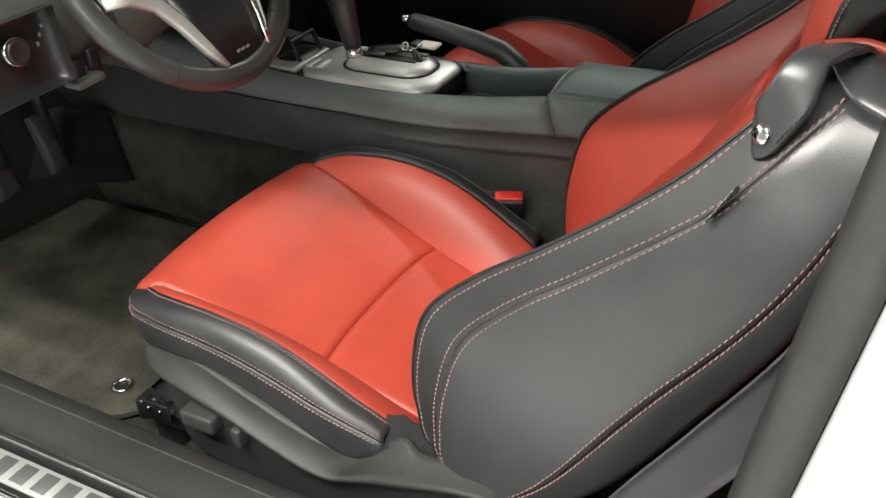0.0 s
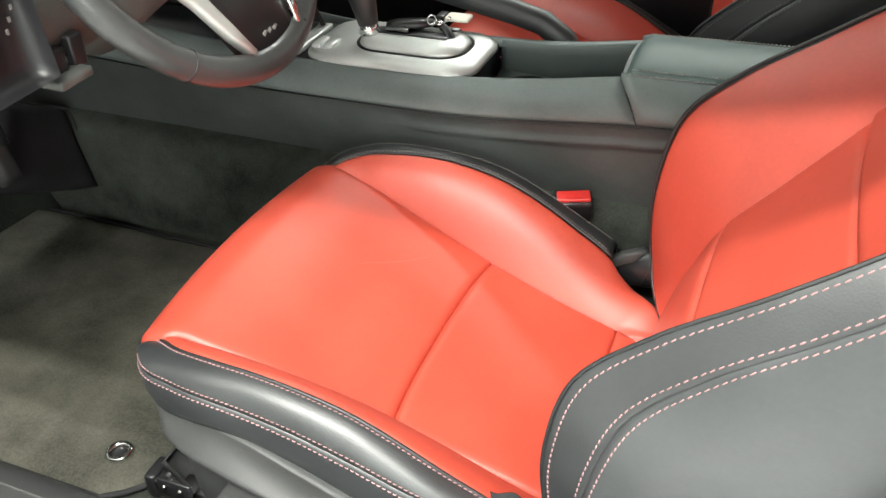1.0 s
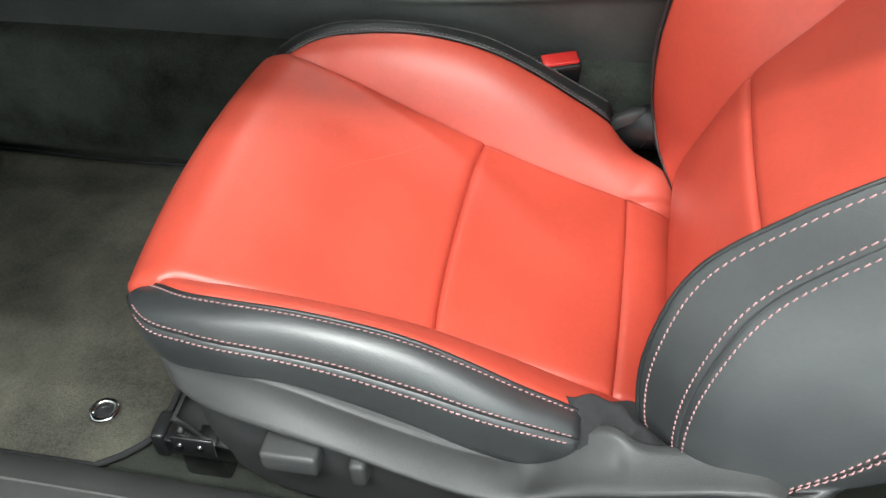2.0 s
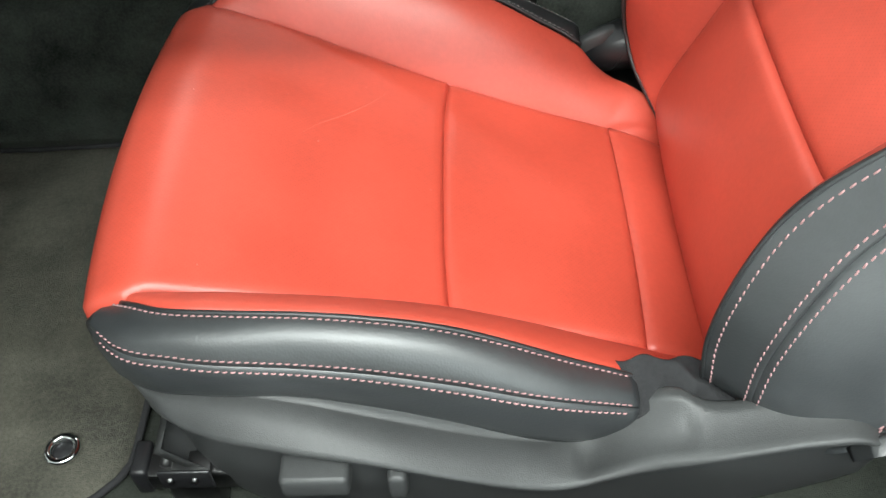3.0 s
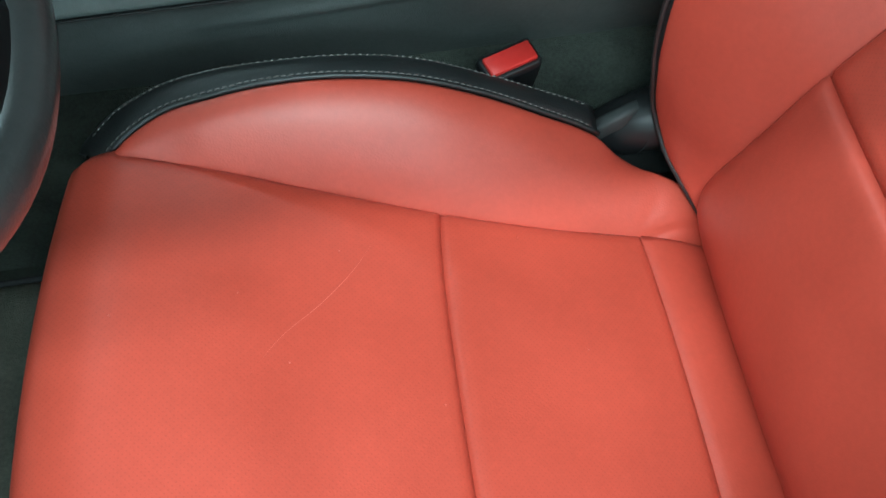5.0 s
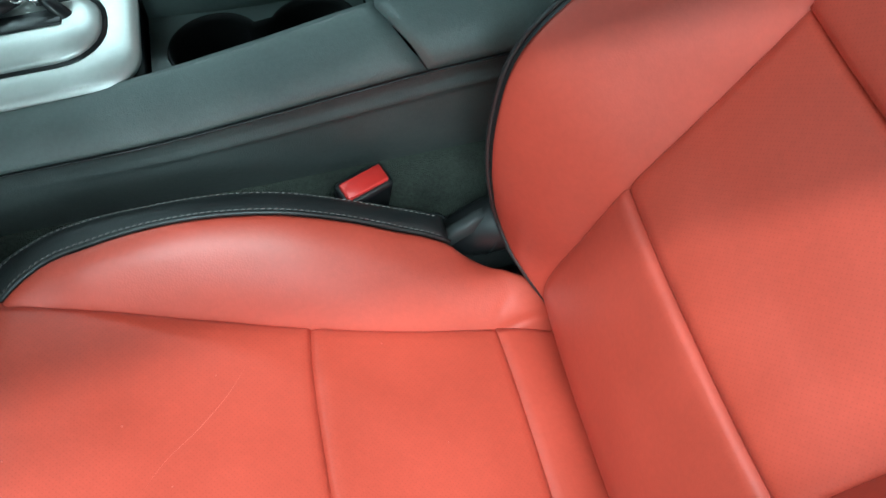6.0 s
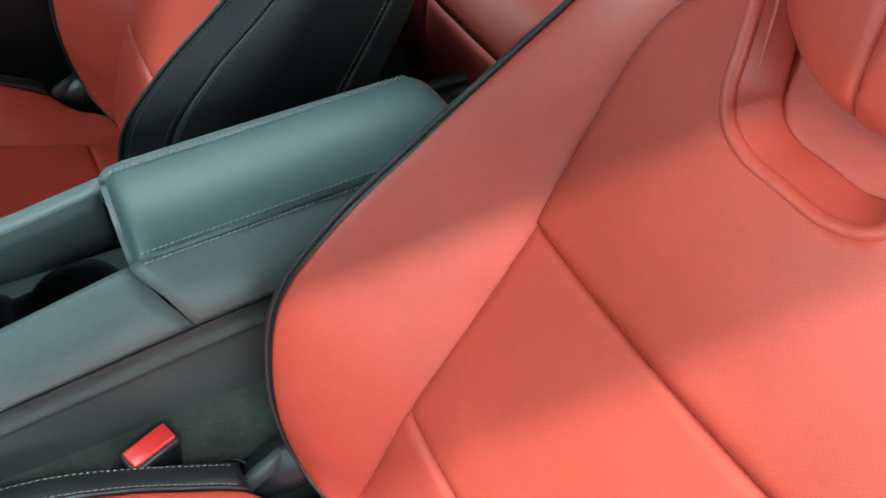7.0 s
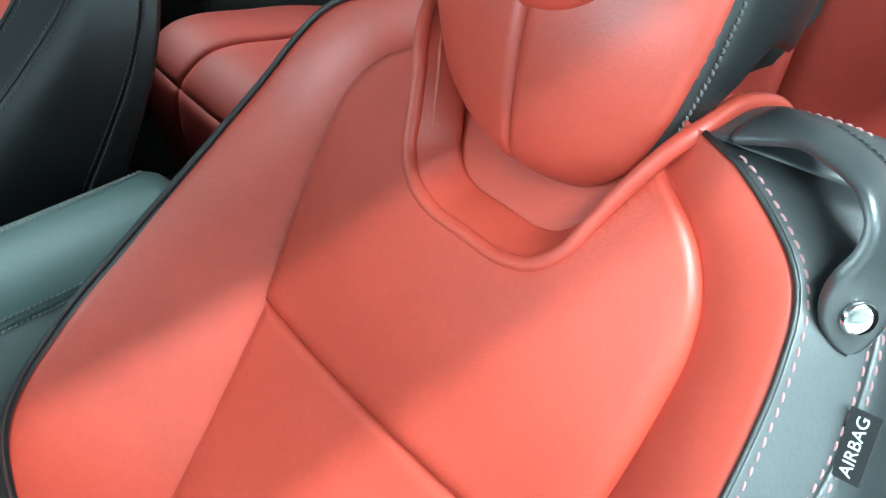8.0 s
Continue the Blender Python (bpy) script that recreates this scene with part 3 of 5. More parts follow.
    # padded collar round the head restraint: a narrow roll, then a slope down into the recess
    half_c = [(0.5535, 0.0, 0.0), (0.5548, 0.037, 0.0), (0.564, 0.060, 0.0), (0.581, 0.075, 0.0), (0.605, 0.084, 0.0), (0.632, 0.094, 0.0), (0.652, 0.103, 0.0), (0.668, 0.110, -0.003)]
    reach_c = half_c + over[:3]
    collar = curve_through([(s, y, d) for s, y, d in reach_c[:0:-1]] + [(s, -y, d) for s, y, d in reach_c])

    def rim_fn(u, v):
        s, y, dd = collar(u)
        uc = min(0.70, max(0.30, u))
        t = (np.array(collar(uc + 0.01)) - np.array(collar(uc - 0.01)))[:2]
        t /= np.linalg.norm(t)
        nrm = np.array((-t[1], t[0]))  # towards the recess
        if nrm @ (np.array((0.75, 0.0)) - np.array(collar(uc))[:2]) < 0:
            nrm = -nrm
        slim = 1 - 0.15 * min(1.0, max(0.0, abs(2 * u - 1) - 0.30) / 0.3)
        off = -0.005 + 0.029 * v * slim
        if v < 0.2:
            d = 0.008 * math.sin(math.pi / 2 * v / 0.2)
        else:
            d = 0.008 - 0.035 * ((v - 0.2) / 0.8) ** 1.1
        return back(s + nrm[0] * off, y + nrm[1] * off, d + dd)
    panel("collar", rim_fn, 160, 24, red_leather, seat, "raised red leather collar", puff=0.004, rim=0.004)

    ridge = curve_through([(a, b, c + 0.0040) for a, b, c in over[::-1] + half_c[:0:-1]] + [(a, -b, c + 0.0040) for a, b, c in half_c + over])
    part("collar_roll", tube_mesh([back(a, b, c) for a, b, c in along(ridge, 170)], 0.0056, 14), red_leather, seat, "rounded red leather roll")

    def recess(u, v):
        k = 2 * v - 1
        s = 0.562 + 0.140 * u
        return back(s, k * (0.068 + 0.041 * u), -0.024 - 0.02 * u)
    panel("recess_panel", recess, 14, 20, red_leather, seat, puff=0.004, rim=0.012)

    panel("recess_backing", lambda u, v: back(0.545 + 0.135 * u, 0.100 * (2 * v - 1), -0.058), 8, 8, cloth, seat, puff=0.0, thick=0.003)
    for sg in (-1, 1):
        def backing(u, v):
            return back(0.575 + 0.098 * u, sg * ((0.079 + 0.030 * u) * (1 - v) + (0.165 - 0.038 * u) * v), -0.010)
        panel("shoulder_backing", backing, 8, 8, red_leather, seat, puff=0.0, thick=0.003, flip=sg < 0)

    # head restraint: padded block with a centre seam and an upper pillow
    head_w = table([(0.606, 0.030), (0.614, 0.052), (0.63, 0.076), (0.66, 0.096), (0.70, 0.109), (0.745, 0.113), (0.80, 0.108), (0.83, 0.095)])
    head_d = table([(0.606, -0.018), (0.614, -0.004), (0.63, 0.008), (0.66, 0.022), (0.70, 0.036), (0.76, 0.044), (0.83, 0.040)])

    def head(half):
        def fn(u, v):
            s = 0.606 + 0.224 * u ** 1.3
            return back(s, head_w(s) * half * v, head_d(s) - 0.026 * v ** 2.4)
        return fn
    panel("headrest_panel", head(1), 30, 20, red_leather, seat, puff=0.004, rim=0.007)
    panel("headrest_panel", head(-1), 30, 20, red_leather, seat, puff=0.004, rim=0.007, flip=True)

    def pillow(u, v):
        a = math.pi * (v - 0.5)
        r = 0.004 + 0.062 * u
        y = r * math.sin(a) * 1.05
        s = 0.765 - r * math.cos(a)
        return back(s, y, head_d(s) + 0.012 * math.cos(u * math.pi / 2) + 0.004 - 0.026 * (abs(y) / 0.11) ** 2.4)
    panel("headrest_pillow", pillow, 12, 30, red_leather, seat, puff=0.006, rim=0.012, thick=0.02, flip=True)

    def head_side(sg):
        def fn(u, v):
            s = 0.632 + 0.103 * min(1.0, 2.2 * v) ** 0.9 * (1 - u) + 0.19 * u
            return back(s, sg * (head_w(s) + 0.010 * math.sin(math.pi * v)), head_d(s) - 0.027 - 0.085 * v)
        return fn
    for sg in (-1, 1):
        panel("headrest_side", head_side(sg), 20, 10, black_leather, seat, "black leather head restraint side", puff=0.003, rim=0.01, flip=sg < 0)
        row, nrm = on_sheet(head_side(sg), 0.06, 0.02, 0.98, 40, sg)
        stitches("seam_thread", row, nrm, seat, thread_grey, pitch=0.0042, length=0.0036, wide=0.0009)
    bmh = loft_mesh([[tuple(back(s, y * m, d - 0.085)) for y, d in ((-0.12, 0), (-0.1, -0.02), (0.1, -0.02), (0.12, 0), (0.1, 0.015), (-0.1, 0.015))]
                     for s, m in ((0.715, 0.7), (0.725, 0.8), (0.76, 0.9), (0.82, 0.85))])
    part("headrest_back", bmh, black_plastic, seat)
    for y in (-0.06, 0.06):
        post = part("headrest_post", tube_mesh([back(s, y, -0.06) for s in (0.62, 0.68, 0.74)], 0.006), chrome, seat)
        part("post_sleeve", tube_mesh([back(s, y, -0.06) for s in (0.675, 0.70)], 0.013), dark_plastic, post)

    neck = [[tuple(back(s, y * m, d)) for y, d in ((-0.088, -0.050), (-0.075, -0.040), (0.075, -0.040), (0.088, -0.050), (0.080, -0.085), (-0.080, -0.085))]
            for s, m in ((0.655, 1.0), (0.690, 1.0), (0.700, 0.96), (0.712, 0.80))]
    guide = part("headrest_guide", loft_mesh(neck), dark_plastic, seat, "black plastic head restraint guide")
    for y in (-0.082, 0.082):
        part("guide_button", box_mesh(-0.006, 0.006, -0.008, 0.008, -0.004, 0.004, 0.002), chrome, guide).location = back(0.704, y, -0.058)

    # plastic side shields
    for sg in (-1, 1):
        reach = 1.0 if sg < 0 else 0.35

        def shield(u, v):
            x = -0.272 + 0.617 * u
            a = Vector((x, sg * shield_y(x), shield_z(x)))
            zb = 0.028 + 0.012 * max(0.0, (-0.16 - x) / 0.11) ** 1.3 + 0.055 * max(0.0, (x - 0.20) / 0.145) ** 2
            back_set = 0.022 * max(0.0, 1 - u * 1.6)
            y_out = shield_y(x) + (crease_out(x) - shield_y(x)) * reach
            m = Vector((x + 0.016 * max(0.0, 1 - u * 1.6), sg * y_out, crease_top(x)))
            if v < 0.10:
                # tucked up behind the leather
                tuck = Vector((x, sg * (shield_y(x) - 0.012), shield_z(x) + (0.020 if x < 0.08 else 0.020 - 0.020 * min(1.0, (x - 0.08) / 0.04))))
                return tuck.lerp(a, v / 0.10)
            if v < 0.45:
                k = (v - 0.10) / 0.35
                # flat ledge with a soft roll into the crease
                p = a.lerp(m, k)
                p.z += 0.004 * math.sin(math.pi * k) * (1 if x < 0.1 else 0.2) - 0.006 * math.sin(math.pi * min(1.0, k * 1.15)) * min(1.0, max(0.0, (x - 0.07) / 0.05)) * (1 if x < 0.19 else 0.3)
                return p
            k = (v - 0.45) / 0.55
            low = Vector((x + back_set, sg * (y_out - 0.026 * reach), zb))
            lip = Vector((m.x + 0.002, sg * (y_out + 0.004), m.z - 0.008))
            mid_ = Vector((m.x + 0.35 * back_set, sg * (y_out - 0.014 * reach), m.z - 0.020))
            if k < 0.3:
                return arc3(m, lip, mid_, k / 0.3)
            return mid_.lerp(low, (k - 0.3) / 0.7)
        sh = panel("side_shield", shield, 110, 40, black_plastic, seat, "black grained plastic side shield", puff=0.003, rim=0.006, flip=sg < 0)
        if sg > 0:
            spine = [(0.135, 0.272, 0.100), (0.152, 0.264, 0.122), (0.176, 0.258, 0.137), (0.202, 0.256, 0.146), (0.232, 0.257, 0.150), (0.268, 0.262, 0.150)]
            boot = part("recliner_boot", tube_mesh(spine, [0.010, 0.019, 0.026, 0.030, 0.032, 0.030], 18), dark_plastic, seat, "smooth black recliner boot")
            part("boot_seam", tube_mesh([(0.196 + 0.010 * math.sin(a), 0.2565 - 0.0292 * math.cos(a), 0.1445 + 0.0292 * math.sin(a)) for a in (2 * math.pi * k / 24 for k in range(24))], 0.0012, 6, closed=True), black_leather, boot)

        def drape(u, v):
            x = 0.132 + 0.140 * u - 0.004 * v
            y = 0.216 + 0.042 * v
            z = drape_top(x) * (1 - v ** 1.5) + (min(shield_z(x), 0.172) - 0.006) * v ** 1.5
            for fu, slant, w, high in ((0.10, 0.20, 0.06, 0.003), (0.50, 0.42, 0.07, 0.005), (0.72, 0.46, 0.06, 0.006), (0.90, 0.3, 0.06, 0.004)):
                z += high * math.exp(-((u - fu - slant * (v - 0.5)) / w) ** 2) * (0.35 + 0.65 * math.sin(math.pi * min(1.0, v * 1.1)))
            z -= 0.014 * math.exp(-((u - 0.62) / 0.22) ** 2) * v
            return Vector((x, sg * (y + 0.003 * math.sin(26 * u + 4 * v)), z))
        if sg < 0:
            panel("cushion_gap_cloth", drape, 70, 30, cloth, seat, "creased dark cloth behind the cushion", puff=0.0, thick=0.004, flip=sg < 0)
        if sg == outboard:
            for x0, x1, z0, z1 in ((-0.140, -0.084, 0.128, 0.154), (-0.054, -0.038, 0.122, 0.154)):
                part("switch", box_mesh(x0, x1, -0.311, -0.268, z0, z1, 0.005, 3), black_plastic, sh)
        # rails
        rail = part("seat_rail", box_mesh(-0.285, 0.30, sg * 0.238 - 0.016, sg * 0.238 + 0.016, 0.038, 0.066, 0.004), steel, seat, "dull steel seat rail")
        part("rail_end", box_mesh(-0.296, -0.280, sg * 0.238 - 0.018, sg * 0.238 + 0.018, 0.034, 0.072, 0.004), dark_plastic, rail)
        part("rail_foot", box_mesh(-0.27, -0.22, sg * 0.238 - 0.014, sg * 0.238 + 0.014, 0.0, 0.040, 0.004), steel, rail)
        part("rail_foot", box_mesh(0.22, 0.28, sg * 0.238 - 0.014, sg * 0.238 + 0.014, 0.0, 0.040, 0.004), steel, rail)
        bracket = part("rail_bracket", box_mesh(-0.262, -0.215, sg * 0.238 - 0.030, sg * 0.238 - 0.026, 0.066, 0.094, 0.002), dark_plastic, rail)
        for bx in (-0.252, -0.230):
            part("bolt", tube_mesh([(bx, sg * 0.238 - 0.033, 0.082), (bx, sg * 0.238 - 0.029, 0.082), (bx, sg * 0.238 - 0.024, 0.082)], [0.003, 0.004, 0.004], 6), steel, bracket)
        part("catch_plate", box_mesh(-0.278, -0.222, sg * 0.238 - 0.020, sg * 0.238 + 0.006, 0.0665, 0.071, 0.0015), steel, rail, "dull steel catch plate")
        part("towel_bar", tube_mesh([(-0.262, sg * 0.25, 0.074), (-0.255, sg * 0.18, 0.080), (-0.252, 0.0, 0.080)], 0.006), steel, rail)

    if outboard:
        sg = outboard
        # leather strap that arches off the shoulder, with its stud
        front = curve_through([back(s, sg * y, d) for s, y, d in ((0.6844, 0.1350, 0.0020), (0.6897, 0.1500, 0.0028), (0.6960, 0.1670, 0.0052), (0.6970, 0.1870, 0.0150), (0.6950, 0.2060, 0.0217), (0.6890, 0.2205, 0.0245), (0.6792, 0.2290, 0.0235), (0.6659, 0.2310, 0.0220), (0.6495, 0.2265, 0.0215), (0.6351, 0.2230, 0.0145), (0.6220, 0.2250, 0.0070), (0.6110, 0.2290, 0.0000))])
        rear_e = curve_through([back(s, sg * y, d) for s, y, d in ((0.7060, 0.1320, -0.0370), (0.7097, 0.1430, -0.0290), (0.7101, 0.1600, -0.0235), (0.7110, 0.1760, -0.0181), (0.7089, 0.1940, -0.0121), (0.7042, 0.2120, -0.0060), (0.6900, 0.2280, -0.0110), (0.6740, 0.2380, -0.0160), (0.6590, 0.2430, -0.0150), (0.6450, 0.2460, -0.0140), (0.6310, 0.2480, -0.0140), (0.6180, 0.2490, -0.0150))])
        path = lambda u: (Vector(front(u)) + Vector(rear_e(u))) / 2

        def strap(u, v):
            a, b = Vector(front(u)), Vector(rear_e(u))
            m = (a + b) / 2
            half = math.sqrt(max(0.03, 1 - max(0.0, (u - 0.88) / 0.12) ** 2))
            t = path(min(1.0, u + 0.02)) - path(max(0.0, u - 0.02))
            n = t.cross(b - a).normalized() * -sg
            k = 2 * v - 1
            return m + (b - a) * 0.5 * k * half + n * 0.0025 * (1 - k * k)
        flat_n = (path(0.91) - path(0.83)).cross(Vector(rear_e(0.87)) - Vector(front(0.87))).normalized() * -sg
        if flat_n.y * sg < 0:
            flat_n = -flat_n
        st = panel("belt_guide_strap", strap, 60, 12, lit_side_leather, seat, "black leather belt guide strap", puff=0.0015, rim=0.004, thick=0.004, flip=flat_n.dot((path(0.91) - path(0.83)).cross(Vector(rear_e(0.87)) - Vector(front(0.87)))) < 0)
        for v in (0.92,):
            row, nrm = on_sheet(strap, v, 0.25, 0.88, 60, 1.0 if flat_n.dot((path(0.91) - path(0.83)).cross(Vector(rear_e(0.87)) - Vector(front(0.87)))) > 0 else -1.0)
            stitches("seam_thread", row, nrm, st, cloth, pitch=0.005, wide=0.0005)
        c = path(0.875) + flat_n * 0.003
        bms = bmesh.new()
        rings = []
        nrm = flat_n
        e1 = nrm.cross(Vector((0, 0, 1))).normalized()
        e2 = nrm.cross(e1)
        for r, h in ((0.0092, 0.0), (0.0092, 0.0012), (0.0080, 0.0028), (0.0048, 0.0038), (0.0005, 0.0042)):
            rings.append([tuple(c + nrm * h + e1 * r * math.cos(a) + e2 * r * math.sin(a)) for a in (2 * math.pi * k / 20 for k in range(20))])
        part("stud", loft_mesh(rings, bm=bms), chrome, st, "round chrome stud")
    return seat


driver_seat = build_seat("driver_seat", "red and black leather bucket seat beside the open door", (0, 0, 0), -1)
passenger_seat = build_seat("passenger_seat", "red and black leather bucket seat beyond the console", (-0.058, 0.895, -0.06), 0)


# ---- floor, sill and shell ----
def slab(name, x0, x1, y0, y1, z0, z1, mat, label, category="", bevel=0.004, kind="structure"):
    ob = link_mesh(name, box_mesh(x0, x1, y0, y1, z0, z1, bevel), mat)
    return tagged(ob, label, category or name.split("_")[0], kind=kind)


def setting(name, bm, mat, label, category):
    return tagged(link_mesh(name, bm, mat), label, category, kind="structure")


slab("floor", -1.30, 1.75, -0.42, 1.28, -0.06, 0.0, carpet, "dark carpeted car floor", "floor")
slab("ground", -5.0, 6.0, -5.0, 5.0, -0.36, -0.30, concrete, "grey concrete workshop floor", "ground")
for nm, a in (("wall_north", (-5.0, 6.0, 4.9, 5.0)), ("wall_south", (-5.0, 6.0, -5.0, -4.9)), ("wall_west", (-5.1, -5.0, -5.0, 5.0)), ("wall_east", (6.0, 6.1, -5.0, 5.0))):
    slab(nm, *a, -0.30, 3.3, wall_paint, "pale painted workshop wall", "wall")
slab("ceiling", -5.1, 6.1, -5.1, 5.1, 3.3, 3.4, wall_paint, "pale painted workshop ceiling", "ceiling")


def tunnel(u, v):
    x = -1.1 + 2.6 * u
    return Vector((x, *curve_through([(0.286, -0.002), (0.288, 0.06), (0.292, 0.12), (0.298, 0.170), (0.310, 0.190), (0.345, 0.196)])(v)))


setting("trim_tunnel_left", sheet_mesh(tunnel, 30, 12, puff=0.0, flip=True), tunnel_carpet, "dark carpet over the tunnel's side", "carpet")
setting("trim_tunnel_right", sheet_mesh(lambda u, v: Vector((tunnel(u, v).x, 0.84 - tunnel(u, v).y, tunnel(u, v).z)), 30, 12, puff=0.0), tunnel_carpet,
        "dark carpet over the tunnel's side", "carpet")

# toe board and dark footwell
setting("trim_toe_board", sheet_mesh(lambda u, v: Vector((-0.93 - 0.22 * u ** 0.8 - 0.03 * math.sin(9 * v), -0.42 + 1.70 * v, 0.0 + 0.55 * u)), 12, 20, puff=0.0, flip=True, thick=0.02),
        carpet, "dark carpeted toe board", "carpet")
setting("trim_kick_panel", sheet_mesh(lambda u, v: Vector((-1.15 + 0.28 * u, -0.36 + 0.02 * math.sin(3 * u), 0.0 + 0.6 * v)), 12, 12, puff=0.0, flip=True), dash_plastic,
        "black plastic kick panel", "trim")

# sill: black plastic inner trim, bright tread plate, painted outer edge
sill_line = curve_through([(-0.285, -0.002), (-0.300, 0.060), (-0.318, 0.108), (-0.345, 0.128), (-0.385, 0.136), (-0.428, 0.134)])


def sill(u, v):
    x = -1.15 + 1.95 * u
    y, z = sill_line(v)
    return Vector((x, y - 0.028 * max(0.0, (x + 0.5)) * (1 - 0.6 * v), z))


setting("trim_sill", sheet_mesh(sill, 60, 24, puff=0.002, rim=0.01), black_plastic, "black grained plastic sill trim", "sill")
setting("trim_sill_bead", tube_mesh([sill(k / 60, 0.70) + Vector((0, 0, 0.0008)) for k in range(61)], 0.0022, 8), rubber, "raised bead along the sill trim", "sill")
setting("wall_body_sill", box_mesh(-1.2, 0.72, -0.62, -0.425, -0.20, 0.128, 0.012), white_paint, "white painted body sill", "sill")
plate = thing("tread_plate", "dark tread plate with bright metal rims on the sill", "sill plate")
part("plate", box_mesh(-0.62, 0.18, -0.505, -0.432, 0.126, 0.134, 0.003), dark_plastic, plate, smooth=False)
part("rim", box_mesh(-0.63, 0.19, -0.440, -0.430, 0.128, 0.140, 0.003), chrome, plate, "bright metal rim")
part("rim", box_mesh(-0.63, 0.19, -0.512, -0.503, 0.128, 0.140, 0.003), chrome, plate, "bright metal rim")
part("inlay", box_mesh(-0.58, 0.14, -0.494, -0.452, 0.133, 0.1365, 0.001), silver, plate, "brushed metal inlay")
for k in range(9):
    x = -0.42 + 0.038 * k
    part("letter_bar", box_mesh(x, x + 0.024, -0.488, -0.458, 0.1360, 0.1378, 0.0006), satin_grey, plate)

# pillar behind the door opening
jamb = curve_through([(0.566, 0.10), (0.600, 0.46), (0.622, 0.60), (0.650, 0.78), (0.70, 1.16)])


def pillar(x0, x1, y0, y1):
    rings = []
    for k in range(13):
        x, z = jamb(k / 12)
        rings.append([(x + x0, y1, z), (x + x0 + 0.006, y0, z), (x + x1, y0, z), (x + x1, y1, z)])
    return loft_mesh(rings)


setting("wall_rear_jamb", pillar(0.012, 0.26, -0.56, -0.48), white_paint, "white painted door jamb", "door jamb")
setting("trim_door_seal", pillar(-0.016, 0.014, -0.522, -0.46), rubber, "grey rubber door seal", "door seal")
setting("trim_pillar", pillar(0.015, 0.26, -0.475, -0.43), dash_plastic, "dark pillar trim", "pillar trim")
setting("wall_quarter", box_mesh(0.70, 1.8, -0.47, -0.43, 0.0, 0.62, 0.01), dash_plastic, "dark rear side trim", "trim")

# roof, far door, screen frame, rear shelf
setting("ceiling_roof", box_mesh(-0.35, 1.75, -0.47, 1.30, 1.17, 1.22, 0.02), lining, "grey cloth car roof lining", "roof lining")
setting("wall_far_door", box_mesh(-1.25, 0.90, 1.235, 1.30, 0.0, 0.66, 0.02), dark_plastic, "dark far door trim", "door trim")
setting("wall_far_quarter", box_mesh(0.90, 1.75, 1.235, 1.30, 0.0, 0.62, 0.02), dash_plastic, "dark far rear trim", "trim")
setting("wall_rear", box_mesh(1.70, 1.80, -0.47, 1.30, 0.0, 0.76, 0.02), dash_plastic, "dark bulkhead behind the rear seats", "bulkhead")
for y in (-0.455, 1.27):
    setting("trim_screen_pillar", tube_mesh([(-1.25, y, 0.72), (-0.8, y, 0.98), (-0.35, y, 1.19)], 0.035, 10), dash_plastic, "dark windscreen pillar", "pillar")
setting("wall_bonnet", box_mesh(-3.0, -1.22, -0.60, 1.45, 0.1, 0.70, 0.06), white_paint, "white painted bonnet", "bonnet")

# ---- floor mat ----
mat_thing = thing("floor_mat", "worn dark carpet mat with a metal eyelet", "floor mat")


def mat_top(u, v):
    x = -0.98 + 0.66 * u
    y = -0.262 + 0.525 * v
    q = max(0.0, (abs(v - 0.5) - 0.38) / 0.12)
    x -= 0.055 * q * q * (u ** 6)
    return Vector((x, y, 0.017 + 0.003 * math.sin(8 * u + 3 * v) * math.sin(5 * v)))


panel("carpet", mat_top, 40, 30, mat_carpet, mat_thing, puff=0.012, rim=0.012, thick=0.002)
part("edging", tube_mesh([mat_top(k / 40, 0.0) - Vector((0, 0, 0.010)) for k in range(41)] + [mat_top(1.0, k / 30) - Vector((0, 0, 0.010)) for k in range(1, 31)]
                         + [mat_top(1 - k / 40, 1.0) - Vector((0, 0, 0.010)) for k in range(1, 41)], 0.004), cloth, mat_thing, "stitched black edging")
for y in (-0.200, 0.205):
    e = part("eyelet", tube_mesh([(-0.388 + 0.0145 * math.cos(a), y + 0.0145 * math.sin(a), 0.022) for a in (2 * math.pi * k / 24 for k in range(24))], 0.0042, closed=True), chrome, mat_thing, "chrome eyelet ring")
    part("plug", tube_mesh([(-0.388, y, 0.012), (-0.388, y, 0.019), (-0.388, y, 0.0215)], [0.012, 0.012, 0.009], 16), dark_plastic, e)
# added dark panel beside the brake pedal, in place of shadow on the carpet
shade_pad = thing("footwell_shade", "added dark panel standing in for the footwell's shade", "pad")
def shade_slope(u, v):
    return Vector((-0.82 + 0.02 * v - 0.045 * u, 0.09 + 0.20 * v + 0.11 * u * (1 - v) + 0.015 * u * v, 0.17 - 0.10 * v + 0.10 * u + 0.04 * u * v))


part("pad", sheet_mesh(shade_slope, 10, 10, puff=0.01, rim=0.02, thick=0.05, flip=True), cloth, shade_pad)
part("binding", tube_mesh([shade_slope(k / 12, 1.0) for k in range(13)] + [shade_slope(1.0, 1 - k / 12) for k in range(1, 13)], 0.002, 6), cloth, shade_pad, "edge of the added dark panel")


